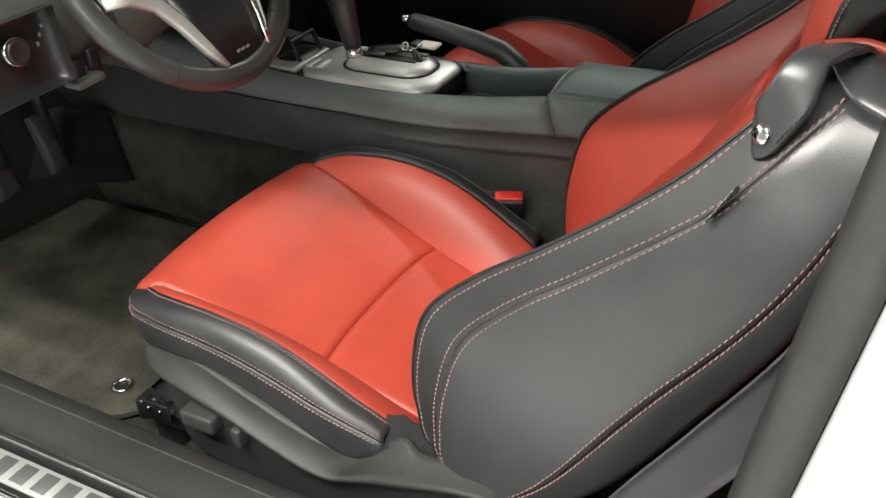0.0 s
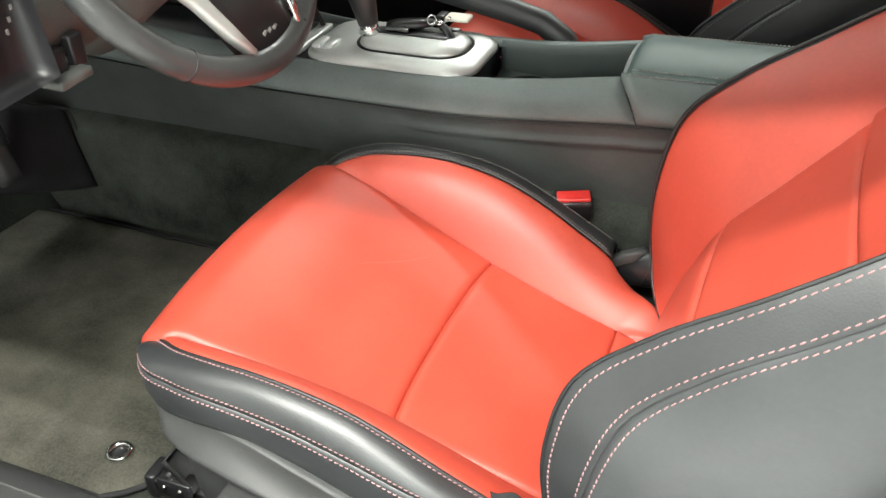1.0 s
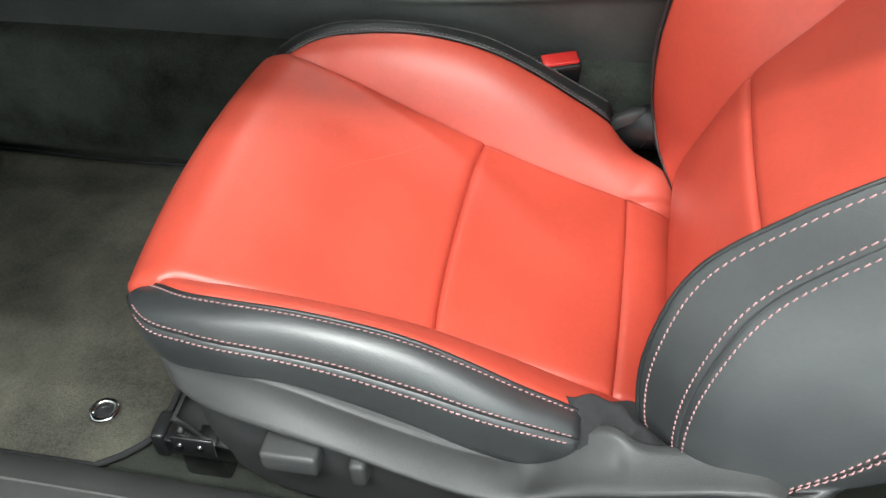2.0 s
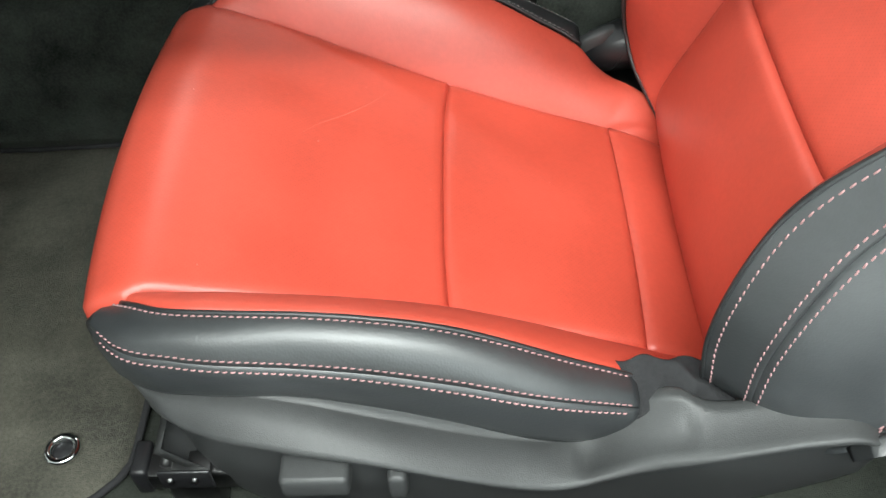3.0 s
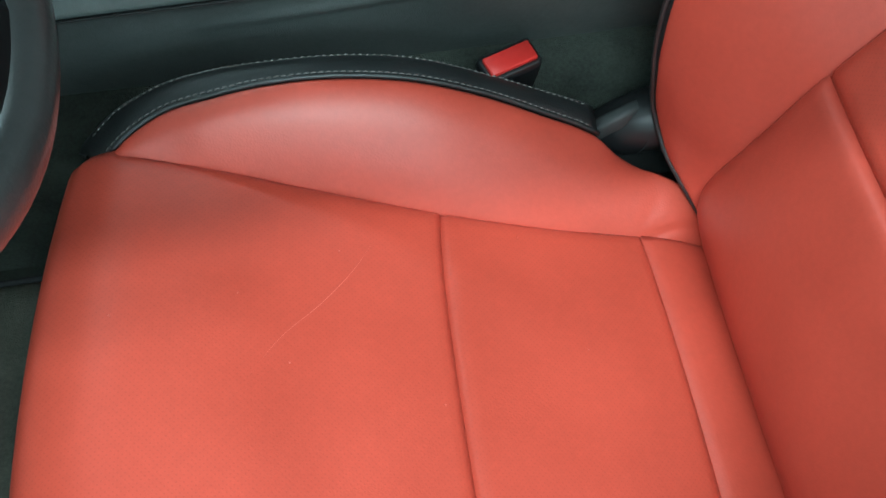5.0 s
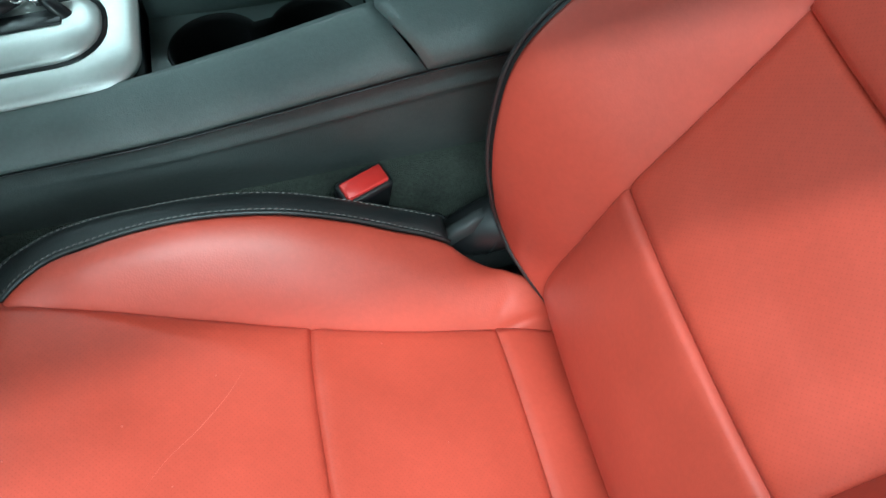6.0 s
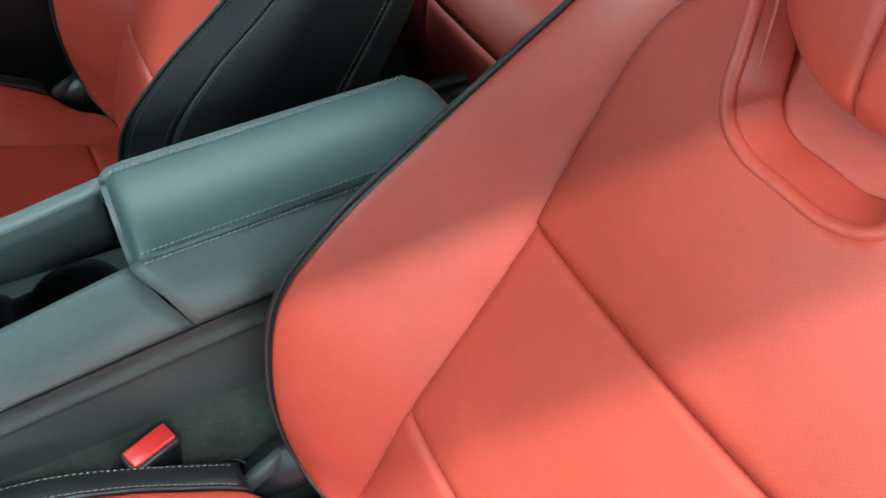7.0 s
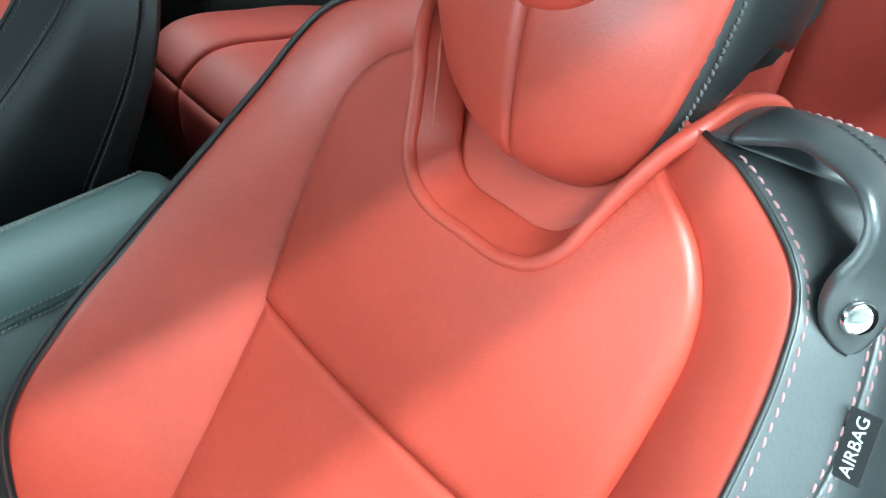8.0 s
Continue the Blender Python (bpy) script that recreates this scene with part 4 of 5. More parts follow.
def pedal(name, x, y, z, w, h, label):
    p = thing(name, label, "pedal", "pedals")
    part("pad", sheet_mesh(lambda u, v: Vector((x - 0.03 * u, y - w / 2 + w * v, z - h / 2 + h * u)), 8, 8, puff=0.006, rim=0.012, thick=0.014, flip=True), rubber, p)
    part("arm", tube_mesh([(x - 0.02, y + 0.01, z), (x - 0.07, y + 0.03, z + 0.12), (x - 0.06, y + 0.04, z + 0.27)], [0.013, 0.011, 0.011], 8), dark_plastic, p)


pedal("brake_pedal", -0.775, 0.100, 0.245, 0.036, 0.11, "black rubber brake pedal on a steel arm")
pedal("clutch_pedal", -0.80, 0.000, 0.225, 0.05, 0.09, "black rubber pedal beside the brake pedal")

# ---- centre console ----
MID = 0.42
console = thing("centre_console", "black vinyl centre console between the seats", "console")
crease_z = table([(-0.80, 0.325), (-0.5, 0.312), (-0.24, 0.311), (-0.087, 0.313), (0.02, 0.322), (0.16, 0.335), (0.5, 0.334)])
edge_y = table([(-0.80, 0.325), (-0.37, 0.338), (-0.12, 0.345), (0.0, 0.357), (0.124, 0.361), (0.5, 0.361)])
edge_z = table([(-0.80, 0.40), (-0.5, 0.365), (-0.37, 0.352), (-0.12, 0.352), (0.0, 0.359), (0.124, 0.3765), (0.5, 0.378)])


def both(name, fn, nu, nv, mat, label="", **more):
    flip = more.pop("flip", False)
    panel(name, fn, nu, nv, mat, console, label, flip=flip, **more)
    panel(name, lambda u, v: Vector((fn(u, v).x, 2 * MID - fn(u, v).y, fn(u, v).z)), nu, nv, mat, console, label, flip=not flip, **more)


def flank(u, v):
    x1 = 0.153 - 0.036 * v
    x = -1.05 + (x1 + 1.05) * u
    a = Vector((x, 0.300, crease_z(x)))
    c = Vector((x, edge_y(x), edge_z(x)))
    b = Vector((x, 0.308, c.z - 0.006))
    return arc3(a, b, c, v)


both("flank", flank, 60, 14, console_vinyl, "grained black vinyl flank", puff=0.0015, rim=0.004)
both("inner_wall", lambda u, v: Vector((-0.10 + 0.215 * u, edge_y(-0.10 + 0.215 * u) + 0.002 + 0.006 * v, edge_z(-0.10 + 0.215 * u) - 0.002 - 0.062 * v)), 20, 4, tray_plastic, puff=0.001, rim=0.002)
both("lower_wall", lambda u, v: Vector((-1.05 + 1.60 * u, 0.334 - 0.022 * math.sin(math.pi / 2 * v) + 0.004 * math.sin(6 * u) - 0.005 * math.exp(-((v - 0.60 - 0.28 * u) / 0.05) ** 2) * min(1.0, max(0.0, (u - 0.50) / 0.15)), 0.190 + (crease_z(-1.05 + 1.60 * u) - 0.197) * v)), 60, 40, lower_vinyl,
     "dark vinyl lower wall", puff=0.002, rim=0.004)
both("ledge", lambda u, v: Vector((-1.05 + 1.60 * u, 0.312 - 0.011 * v, crease_z(-1.05 + 1.60 * u) - 0.007 + 0.005 * v)), 60, 3, black_plastic, puff=0.0)

for y in (0.2990, 2 * MID - 0.2990):
    part("crease_line", tube_mesh([(-1.0 + 1.5 * k / 60, y, crease_z(-1.0 + 1.5 * k / 60) - 0.0015) for k in range(61)], 0.0014, 6), dark_plastic, console)

# cup tray with two round wells joined by a neck
CUPS = ((-0.036, 0.427, 0.045), (0.063, 0.429, 0.043))


def well_ring(shrink, z):
    """The outline of both wells and their neck, drawn in by shrink."""
    pts = []
    for (cx, cy, r), turn in zip(CUPS, (0.0, math.pi)):
        a0 = math.asin((0.021 - 0.5 * shrink) / (r - shrink))
        for k in range(29):
            a = turn + a0 + (2 * math.pi - 2 * a0) * k / 28
            pts.append((cx + (r - shrink) * math.cos(a), cy + (r - shrink) * math.sin(a), z))
    return pts


tray = bmesh.new()
edges = []
for pts in ([(-0.100, 0.352, 0.304), (0.118, 0.368, 0.304), (0.118, 2 * MID - 0.368, 0.304), (-0.100, 2 * MID - 0.352, 0.304)], well_ring(0.0, 0.304)):
    vs = [tray.verts.new(q) for q in pts]
    edges += [tray.edges.new((vs[k], vs[(k + 1) % len(vs)])) for k in range(len(vs))]
bmesh.ops.triangle_fill(tray, edges=edges, use_beauty=True)
cup_tray = part("cup_tray", tray, tray_plastic, console, "grey-black plastic cup tray", smooth=False)
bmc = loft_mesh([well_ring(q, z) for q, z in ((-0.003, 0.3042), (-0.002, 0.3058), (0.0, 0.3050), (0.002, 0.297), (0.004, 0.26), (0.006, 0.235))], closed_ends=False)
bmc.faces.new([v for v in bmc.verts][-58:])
part("cup_well", bmc, cup_shade, cup_tray, "two round cup wells joined by a neck, their shade coloured in")

# selector bezel
bezel = part("bezel", loft_mesh([rounded_ring(-0.238, MID - 0.001, 0.140, 0.080, 0.042, 0.345), rounded_ring(-0.238, MID - 0.001, 0.140, 0.080, 0.042, 0.352),
                                 rounded_ring(-0.238, MID - 0.001, 0.132, 0.072, 0.040, 0.3585), rounded_ring(-0.238, MID - 0.001, 0.117, 0.060, 0.036, 0.362)]), silver, console, "satin silver selector surround")
part("groove", loft_mesh([rounded_ring(-0.215, MID - 0.002, 0.092, 0.052, 0.045, 0.361), rounded_ring(-0.215, MID - 0.002, 0.092, 0.052, 0.045, 0.3632)]), dark_plastic, bezel)
part("dome", loft_mesh([rounded_ring(-0.215, MID - 0.002, 0.088, 0.048, 0.042, 0.362), rounded_ring(-0.215, MID - 0.002, 0.085, 0.045, 0.040, 0.368),
                        rounded_ring(-0.215, MID - 0.002, 0.074, 0.034, 0.030, 0.3735), rounded_ring(-0.215, MID - 0.002, 0.060, 0.020, 0.018, 0.375)]), silver, bezel)
part("slot", box_mesh(-0.285, -0.160, MID - 0.011, MID + 0.011, 0.374, 0.3775, 0.0015), dark_plastic, bezel)
for k in range(2):
    part("button", box_mesh(-0.365 + 0.020 * k, -0.350 + 0.020 * k, 0.360, 0.395, 0.359, 0.3665, 0.002), silver, bezel)

# open tray before the selector: pale panel with a black frame standing in it
open_tray = part("open_tray", box_mesh(-0.452, -0.385, 0.352, 0.470, 0.346, 0.356, 0.003), silver, console, "pale open tray before the selector")
part("tray_frame", tube_mesh([(-0.395, 0.385, 0.356), (-0.412, 0.385, 0.392), (-0.412, 0.455, 0.392), (-0.395, 0.455, 0.356)], 0.0045, 8), dark_plastic, open_tray, "black plastic frame")
part("tray_slot", box_mesh(-0.442, -0.405, 0.380, 0.458, 0.3555, 0.3600, 0.001), dark_plastic, open_tray)

# armrest lid
arm_lid = part("armrest", sheet_mesh(lambda u, v: Vector((0.124 + 0.345 * u + 0.006 * math.sin(math.pi * v) * 0, 0.350 + 0.140 * v,
                                                          0.384 + 0.013 * math.sin(math.pi * v) ** 0.7 + 0.006 * u)), 30, 30, puff=0.007, rim=0.010, thick=0.012, skip="v0 v1"), armrest_vinyl, console, "padded grey-black vinyl armrest lid")
def armrest_flank(u, v):
    x = (0.1545 - 0.036 * v) + (0.31 + 0.02 * v) * u
    return arc3(Vector((x, 0.300, crease_z(x))), Vector((x, 0.306, 0.380)), Vector((x, 0.352, 0.3845)), v)


both("armrest_side", armrest_flank, 24, 12, console_vinyl,
     "black vinyl armrest side", puff=0.0012, rim=0.004, skip="v1")
part("armrest_end", sheet_mesh(lambda u, v: Vector((0.468 + 0.03 * u, 0.35 + 0.14 * v, 0.388 - 0.2 * u)), 8, 10, puff=0.004, rim=0.01), console_vinyl, console)
for off, zz in ((0.0045, 0.3876), (-0.0045, 0.3832)):
    row = [Vector((0.128 + 0.33 * k / 60, 0.3515 + off, zz + 0.006 * k / 60)) for k in range(61)]
    stitches("seam_thread", row, [(0, -0.5, 1)] * 61, arm_lid, thread_pale, pitch=0.0055, wide=0.0008, lift=0.0013)
    row = [Vector((0.128 + 0.33 * k / 60, 2 * MID - 0.3515 - off, zz + 0.006 * k / 60)) for k in range(61)]
    stitches("seam_thread", row, [(0, 0.5, 1)] * 61, arm_lid, thread_pale, pitch=0.0055, wide=0.0008, lift=0.0013)
part("armrest_front", sheet_mesh(lambda u, v: Vector((0.1335, 0.356 + 0.128 * v, 0.318 + (0.060 + 0.010 * math.sin(math.pi * v)) * u)), 10, 16, puff=0.003, rim=0.008, flip=True), console_vinyl, console, "black vinyl armrest front")
part("armrest_core", box_mesh(0.135, 0.47, 0.362, 0.478, 0.16, 0.372, 0.004), dark_plastic, console)
part("console_core", box_mesh(-1.03, 0.10, 0.345, 0.495, 0.15, 0.23, 0.004), dark_plastic, console)
part("front_core", box_mesh(-1.05, -0.105, 0.345, 0.495, 0.15, 0.345, 0.004), dark_plastic, console)

# selector lever
lever = thing("gear_selector", "black leather gear selector with chrome collar", "gear selector")
part("collar", tube_mesh([(-0.287, 0.408, 0.374), (-0.287, 0.408, 0.383), (-0.288, 0.408, 0.392)], [0.017, 0.015, 0.013], 16), chrome, lever, "chrome collar")
part("stem", tube_mesh([(-0.288, 0.408, 0.388), (-0.294, 0.409, 0.42), (-0.303, 0.411, 0.46), (-0.310, 0.412, 0.49)], [0.016, 0.0205, 0.025, 0.027], 16, flat=0.85, up=(0, 1, 0)), black_leather, lever)
part("knob", tube_mesh([(-0.308, 0.412, 0.480), (-0.313, 0.413, 0.50), (-0.320, 0.414, 0.53), (-0.323, 0.414, 0.55), (-0.324, 0.414, 0.556)], [0.026, 0.032, 0.034, 0.022, 0.008], 18), black_leather, lever)

# key on the surround
key = thing("car_key", "black car key with a pale tag lying on the silver surround", "key")
part("fob", loft_mesh([[(x, y + w * c, z + h * q) for c, q in ((-1, -0.3), (-0.6, 0.8), (0.6, 0.8), (1, -0.3), (0.6, -1), (-0.6, -1))]
                       for x, y, z, w, h in ((-0.262, 0.424, 0.385, 0.009, 0.004), (-0.25, 0.428, 0.385, 0.014, 0.0065), (-0.215, 0.440, 0.385, 0.015, 0.007), (-0.196, 0.447, 0.385, 0.010, 0.005))]), dark_plastic, key)
part("tag_clip", box_mesh(-0.199, -0.186, 0.462, 0.488, 0.381, 0.390, 0.002), dark_plastic, key)
part("tag", box_mesh(-0.185, -0.146, 0.462, 0.490, 0.382, 0.389, 0.003), fob_white, key, "pale plastic tag")
part("ring", tube_mesh([(-0.185 + 0.013 * math.cos(a), 0.456 + 0.013 * math.sin(a), 0.386 + 0.004 * math.cos(a)) for a in (2 * math.pi * k / 20 for k in range(20))], 0.0015, closed=True), chrome, key)
part("blade", box_mesh(-0.182, -0.150, 0.436, 0.446, 0.378, 0.382, 0.001), steel, key)
part("clip", tube_mesh([(-0.19, 0.45, 0.386), (-0.178, 0.442, 0.380), (-0.168, 0.448, 0.374)], 0.005, 8), dark_plastic, key)

part("second_fob", tube_mesh([(-0.176, 0.436, 0.389), (-0.168, 0.430, 0.384), (-0.156, 0.421, 0.372), (-0.150, 0.417, 0.366)], [0.004, 0.007, 0.008, 0.004], 10, flat=0.6), dark_plastic, key)
part("link", tube_mesh([(-0.196 + 0.007 * math.cos(a), 0.440 + 0.004 * math.sin(a), 0.392 + 0.006 * math.sin(a)) for a in (2 * math.pi * k / 16 for k in range(16))], 0.0013, 6, closed=True), chrome, key)
part("link", tube_mesh([(-0.180 + 0.006 * math.cos(a), 0.434 + 0.006 * math.sin(a), 0.391) for a in (2 * math.pi * k / 16 for k in range(16))], 0.0013, 6, closed=True), chrome, key)
part("switch_blade", box_mesh(-0.262, -0.224, 0.412, 0.420, 0.379, 0.384, 0.001), steel, key)

# handbrake on the far side of the console
brake = thing("handbrake", "black leather handbrake lever with a silver release button", "handbrake")
part("grip", tube_mesh([(-0.236, 0.530, 0.408), (-0.225, 0.530, 0.406), (-0.15, 0.530, 0.393), (-0.09, 0.530, 0.382), (-0.045, 0.53, 0.370), (-0.010, 0.53, 0.345), (0.012, 0.53, 0.305)], [0.011, 0.0165, 0.0185, 0.0195, 0.020, 0.020, 0.019], 14), black_leather, brake)
part("release_button", tube_mesh([(-0.252, 0.530, 0.411), (-0.247, 0.530, 0.410), (-0.235, 0.530, 0.408)], [0.005, 0.0065, 0.0065], 12), chrome, brake, "silver release button")
part("boot", box_mesh(-0.04, 0.03, 0.512, 0.552, 0.20, 0.330, 0.012, 3), black_plastic, brake)

# ---- belt buckles ----


def buckle(x, y, z, label):
    b = thing("belt_buckle", label, "seat belt buckle", "belt buckles")
    w = Vector((0.93, 0.36, 0.0)).normalized()
    n = Vector((-0.15, -0.30, 0.94)).normalized()
    n = (n - w * n.dot(w)).normalized()
    t = n.cross(w)
    c = Vector((x, y, z))

    def ring(hw, ht, h, r=0.004):
        return [tuple(c + w * px + t * py + n * h) for px, py, _ in rounded_ring(0, 0, hw, ht, r, 0, 3)]
    part("case", loft_mesh([ring(0.020, 0.009, -0.085), ring(0.026, 0.012, -0.055), ring(0.027, 0.0145, -0.008), ring(0.0265, 0.014, -0.001), ring(0.024, 0.012, 0.0)]), dark_plastic, b)
    part("release_button", loft_mesh([ring(0.0235, 0.0100, -0.004, 0.002), ring(0.0235, 0.0100, 0.0025, 0.002), ring(0.0225, 0.0090, 0.004, 0.002)]), button_red, b, "red release button")
    part("stalk", tube_mesh([c - n * 0.07, c - n * 0.13 + Vector((0.03, 0.0, 0.0)), c - n * 0.17 + Vector((0.05, 0.0, -0.01))], 0.011, 10, flat=0.4, up=tuple(t)), dark_plastic, b)
    part("cable_loop", tube_mesh([(x + 0.055, y + 0.01, z - 0.085), (x + 0.072, y + 0.0, z - 0.074), (x + 0.085, y - 0.012, z - 0.08), (x + 0.09, y - 0.02, z - 0.10)], 0.0022, 6), dark_plastic, b)


buckle(0.078, 0.284, 0.219, "black belt buckle with a red release button beside the driver's cushion")

# ---- dashboard and wheel ----
dash = thing("dashboard", "black soft plastic dashboard", "dashboard")
prof = curve_through([(-0.52, 0.500), (-0.44, 0.512), (-0.375, 0.535), (-0.352, 0.575), (-0.360, 0.65), (-0.40, 0.74), (-0.50, 0.80), (-0.75, 0.83), (-1.05, 0.80)])


def dash_fn(u, v):
    x, z = prof(v)
    y = -0.40 + 1.62 * u
    return Vector((x - 0.05 * math.sin(math.pi * u) ** 2 * (1 if y > 0.25 else 0.3), y, z))


panel("dash_skin", dash_fn, 40, 40, dash_plastic, dash, puff=0.004, rim=0.01, flip=True)
panel("under_panel", lambda u, v: Vector((-0.52 - 0.45 * u, -0.40 + 1.62 * v, 0.500 + 0.06 * u)), 8, 12, dark_plastic, dash, puff=0.0)
pod = part("switch_panel", sheet_mesh(lambda u, v: Vector((-0.344 - 0.010 * v, -0.36 + 0.182 * u, 0.548 + 0.095 * v)), 10, 10, puff=0.006, rim=0.008, thick=0.02, flip=True), dark_plastic, dash, "dark light switch panel")
kc, kn = Vector((-0.342, -0.241, 0.605)), Vector((0.97, -0.05, 0.12)).normalized()
k1 = kn.cross(Vector((0, 0, 1))).normalized()
k2 = kn.cross(k1)


def disc(c, n1, e1, e2, prof_):
    return loft_mesh([[tuple(c + n1 * h + e1 * r * math.cos(a) + e2 * r * math.sin(a)) for a in (2 * math.pi * k / 28 for k in range(28))] for r, h in prof_])


part("switch_knob", disc(kc, kn, k1, k2, ((0.0165, 0.0), (0.0165, 0.012), (0.0145, 0.015), (0.013, 0.0145))), dark_plastic, pod)
part("knob_ring", disc(kc, kn, k1, k2, ((0.0185, 0.0), (0.0185, 0.007), (0.0172, 0.0085), (0.0165, 0.0085))), chrome, pod, "chrome knob ring")
for k in range(3):
    part("mark", box_mesh(-0.3415, -0.3395, -0.206 + 0.006 * k, -0.203 + 0.006 * k, 0.600 + 0.010 * k, 0.605 + 0.010 * k, 0.0004), thread_grey, pod)
latch = thing("release_lever", "black plastic release lever under the dashboard", "lever")
part("lever_plate", box_mesh(-0.365, -0.335, -0.166, -0.118, 0.524, 0.535, 0.003), dash_plastic, latch)
part("lever_bracket", box_mesh(-0.375, -0.350, -0.152, -0.134, 0.533, 0.560, 0.003), dark_plastic, latch)
part("lever_bracket", box_mesh(-0.375, -0.350, -0.126, -0.106, 0.530, 0.566, 0.003), dark_plastic, latch)

WC, WT = Vector((-0.285, 0.0, 0.668)), 0.529
WU, WN = Vector((-math.sin(WT), 0, math.cos(WT))), Vector((math.cos(WT), 0, math.sin(WT)))


def wp(a, b, h=0.0):
    return WC + Vector((0, a, 0)) + WU * b + WN * h


wheel = thing("steering_wheel", "black leather steering wheel with silver spoke trims", "steering wheel")
part("rim", tube_mesh([wp(0.1815 * math.cos(t), 0.1815 * math.sin(t)) for t in (2 * math.pi * k / 96 for k in range(96))], 0.0165, 16, closed=True, up=tuple(WN)), wheel_leather, wheel)
for t in (radians(230), radians(310)):
    part("rim_seam", tube_mesh([wp(0.1815 * math.cos(t) + 0.0168 * math.cos(q) * math.cos(t), 0.1815 * math.sin(t) + 0.0168 * math.cos(q) * math.sin(t), 0.0168 * math.sin(q))
                                for q in (2 * math.pi * k / 20 for k in range(20))], 0.0007, 6, closed=True), dark_plastic, wheel)
part("hub", loft_mesh([[tuple(wp(r * math.cos(t) * 1.08, r * math.sin(t) * 0.92 + 0.005, h)) for t in (2 * math.pi * k / 36 for k in range(36))]
                       for r, h in ((0.06, -0.05), (0.078, -0.01), (0.076, 0.012), (0.062, 0.024), (0.03, 0.030), (0.004, 0.031))]), black_plastic, wheel)


def plank(name, pts, half, h0, h1, mat, label=""):
    """A bar of the wheel: centre line in the wheel's plane, half widths and a bevelled section."""
    rings = []
    p = [Vector((a, b)) for a, b in pts]
    for i, q in enumerate(p):
        d = (p[min(i + 1, len(p) - 1)] - p[max(i - 1, 0)]).normalized()
        nn = Vector((-d.y, d.x))
        w = half[i]
        rings.append([tuple(wp(*(q + nn * m * w), h)) for m, h in ((-1, h0), (-1, h1 - 0.002), (-0.7, h1), (0.7, h1), (1, h1 - 0.002), (1, h0))])
    part(name, loft_mesh(rings), mat, wheel, label)


plank("spoke", [(0.012, -0.04), (0.012, -0.10), (0.012, -0.172)], [0.075, 0.062, 0.044], -0.012, 0.010, dark_plastic)
plank("spoke_trim", [(-0.158, -0.030), (-0.120, -0.034), (-0.084, -0.054), (-0.064, -0.090), (-0.047, -0.135), (-0.034, -0.166)], [0.010, 0.011, 0.011, 0.010, 0.008, 0.004], 0.004, 0.015, silver, "satin silver spoke trim")
plank("spoke_trim", [(0.158, -0.030), (0.125, -0.034), (0.098, -0.054), (0.083, -0.090), (0.070, -0.135), (0.058, -0.166)], [0.010, 0.011, 0.010, 0.009, 0.007, 0.004], 0.004, 0.015, chrome, "bright silver spoke trim")
plank("side_spoke", [(-0.06, 0.012), (-0.12, 0.004), (-0.170, 0.0)], [0.030, 0.024, 0.020], -0.014, 0.006, dark_plastic)
plank("side_spoke", [(0.06, 0.012), (0.12, 0.004), (0.170, 0.0)], [0.030, 0.024, 0.020], -0.014, 0.006, dark_plastic)
for k in range(3):
    plank("badge_bar", [(-0.004 + 0.010 * k, -0.156), (0.003 + 0.010 * k, -0.154)], [0.0022, 0.0022], 0.008, 0.0118, thread_grey)
column = part("column", loft_mesh([[tuple(wp(r * math.cos(t), r * math.sin(t) - 0.01, h)) for t in (2 * math.pi * k / 24 for k in range(24))]
                                   for r, h in ((0.052, -0.03), (0.060, -0.06), (0.066, -0.12), (0.075, -0.2))]), dash_plastic, wheel)

# ---- belt at the pillar ----
belt = thing("seat_belt", "grey woven seat belt hanging at the pillar", "seat belt")
line = curve_through([(0.44, -0.365, 0.20), (0.494, -0.37, 0.31), (0.565, -0.375, 0.43), (0.63, -0.40, 0.56), (0.70, -0.415, 0.80), (0.74, -0.415, 1.05)])
panel("webbing", lambda u, v: Vector(line(u)) + Vector((0.043 * (v - 0.5), 0.006 * math.sin(4 * u), -0.026 * (v - 0.5))), 40, 6, webbing, belt, puff=0.001, rim=0.003, thick=0.0015)

for v in (0.0, 1.0):
    part("selvage", tube_mesh([Vector(line(k / 40)) + Vector((0.043 * (v - 0.5), 0.006 * math.sin(0.1 * k), -0.026 * (v - 0.5))) for k in range(41)], 0.0016, 6), webbing, belt, "thicker woven edge")

# ---- rear seats ----


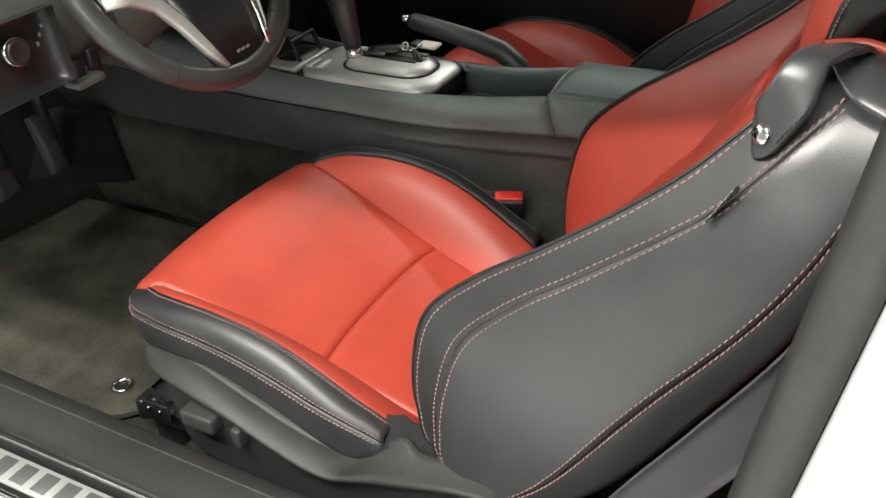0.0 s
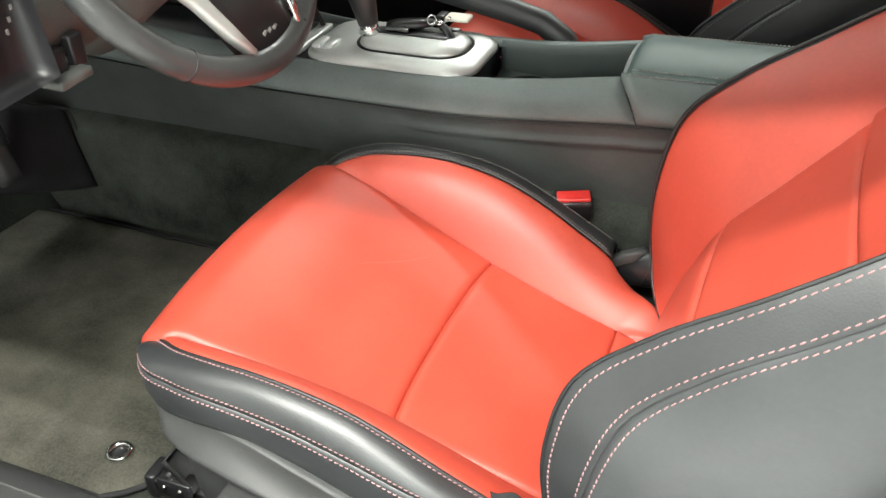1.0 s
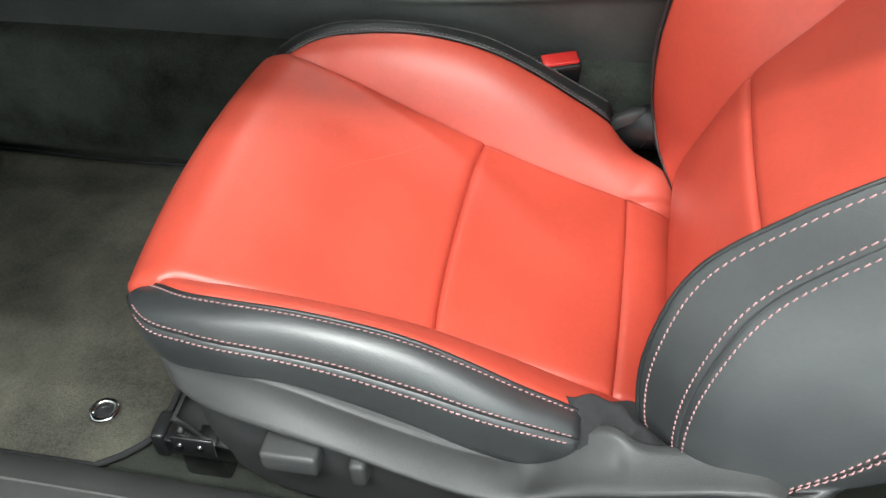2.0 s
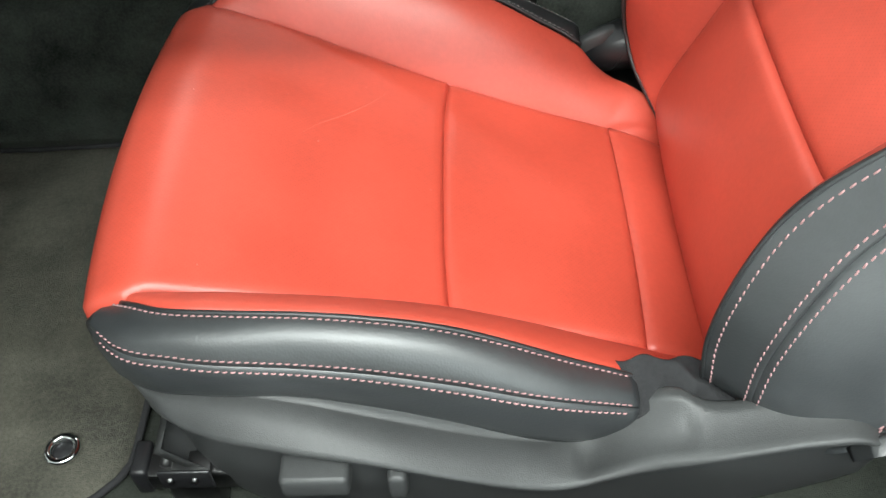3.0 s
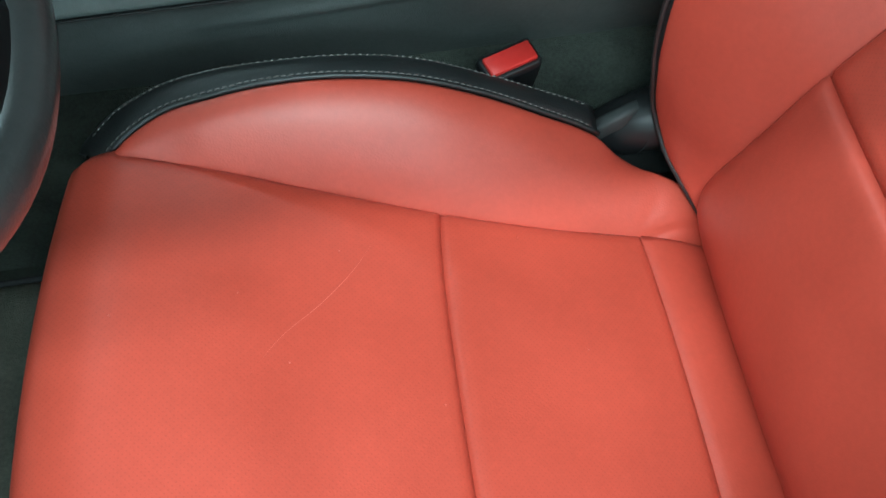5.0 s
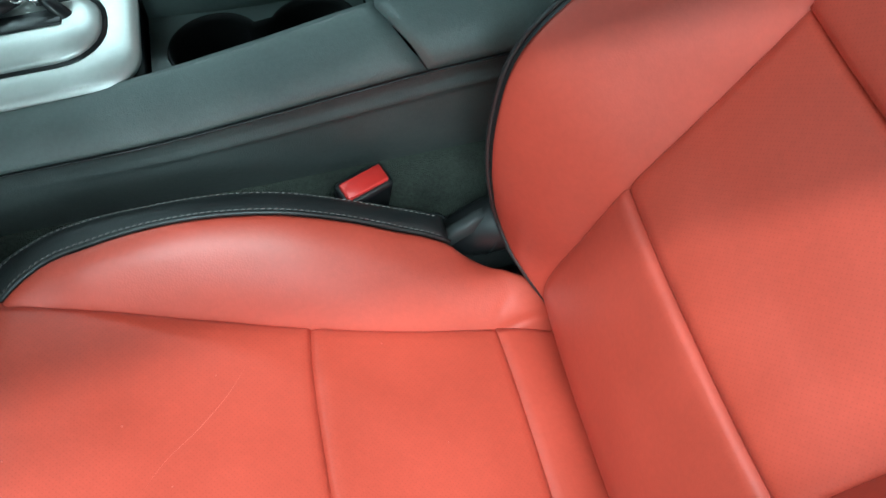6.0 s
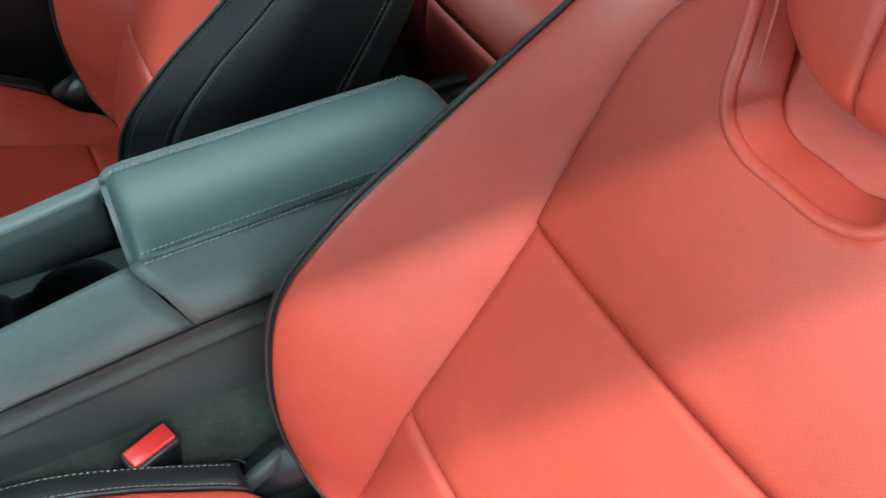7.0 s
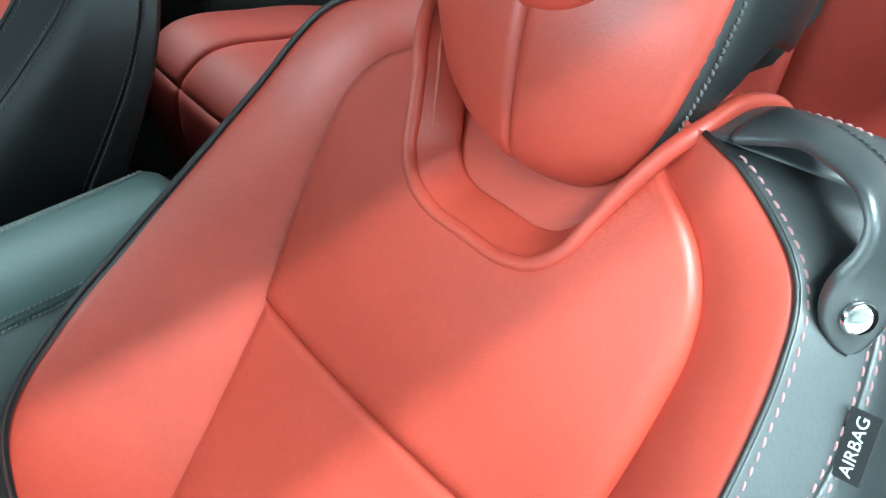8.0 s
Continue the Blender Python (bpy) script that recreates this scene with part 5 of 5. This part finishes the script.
def rear_seat(y0, y1, label):
    r = thing("rear_seat", label, "rear seat", "rear seats")
    yc, hw = (y0 + y1) / 2, (y1 - y0) / 2
    line_c = curve_through([(0.665, 0.03), (0.642, 0.14), (0.640, 0.225), (0.652, 0.272), (0.685, 0.298), (0.85, 0.285), (1.08, 0.215)])

    def cush(k0, k1, u0, u1):
        def fn(u, v):
            x, z = line_c(u0 + (u1 - u0) * u)
            k = k0 + (k1 - k0) * v
            return Vector((x, yc + k * hw, z + 0.012 * abs(k) ** 2.5))
        return fn
    for k0, k1 in ((-1, -0.5), (-0.5, 0.5), (0.5, 1)):
        panel("front_panel", cush(k0, k1, 0.0, 0.34), 20, 14, rear_leather, r, puff=0.004, rim=0.012)
        panel("cushion_panel", cush(k0, k1, 0.34, 1.0), 30, 14, rear_leather, r, puff=0.006, rim=0.016)
    line_b = curve_through([(1.06, 0.10), (1.10, 0.28), (1.17, 0.50), (1.24, 0.66), (1.29, 0.72), (1.36, 0.70)])

    def rest(k0, k1):
        def fn(u, v):
            x, z = line_b(u)
            k = k0 + (k1 - k0) * v
            return Vector((x - 0.03 * abs(k) ** 2.5, yc + k * hw, z))
        return fn
    for k0, k1 in ((-1, -0.5), (-0.5, 0.5), (0.5, 1)):
        panel("backrest_panel", rest(k0, k1), 30, 14, rear_leather, r, puff=0.008, rim=0.02)
    part("base", box_mesh(0.70, 1.5, y0 + 0.02, y1 - 0.02, 0.0, 0.10, 0.02), carpet, r)


rear_seat(-0.40, 0.34, "red leather rear seat behind the driver's seat")
rear_seat(0.50, 0.96, "red leather rear seat behind the passenger seat")
slab("trim_rear_tunnel", 0.62, 1.5, 0.34, 0.50, 0.0, 0.22, dark_plastic, "black plastic rear tunnel tray", "trim", 0.02)

# ---- sewn tag on the backrest ----
tag = thing("airbag_tag", "black woven tag with white letters sewn on the backrest", "tag")
tu = (back(0.597, -0.256, -0.02) - back(0.560, -0.263, -0.020)).normalized()
tc = back(0.578, -0.264, -0.012)
tw = Vector((0.151, -0.858, 0.492))  # it stands out of the seam
tw = (tw - tu * tw.dot(tu)).normalized()
tn = tu.cross(tw).normalized()
if tn.dot(OUT) < 0:
    tn = -tn
bmt = bmesh.new()
rings = [[tuple(tc + tu * a * 0.0180 * q + tw * b * 0.0082 * q + tn * h) for a, b in ((-1, -1), (1, -1), (1, 1), (-1, 1))] for h, q in ((0.0010, 1), (0.0022, 1), (0.0026, 0.97))]
part("cloth", loft_mesh(rings, bm=bmt), black_label, tag, smooth=False)
txt = bpy.data.curves.new("lettering", "FONT")
txt.body = "AIRBAG"
txt.size, txt.align_x, txt.align_y, txt.extrude = 0.0090, "CENTER", "CENTER", 0.0001
tob = new("lettering", txt)
tob.data.materials.append(white_print)
tob.parent = tag
tob.matrix_world = Matrix.Translation(tc + tn * 0.0028) @ Matrix((tu, -tw if tu.cross(-tw).dot(tn) > 0 else tw, tn)).transposed().to_4x4()
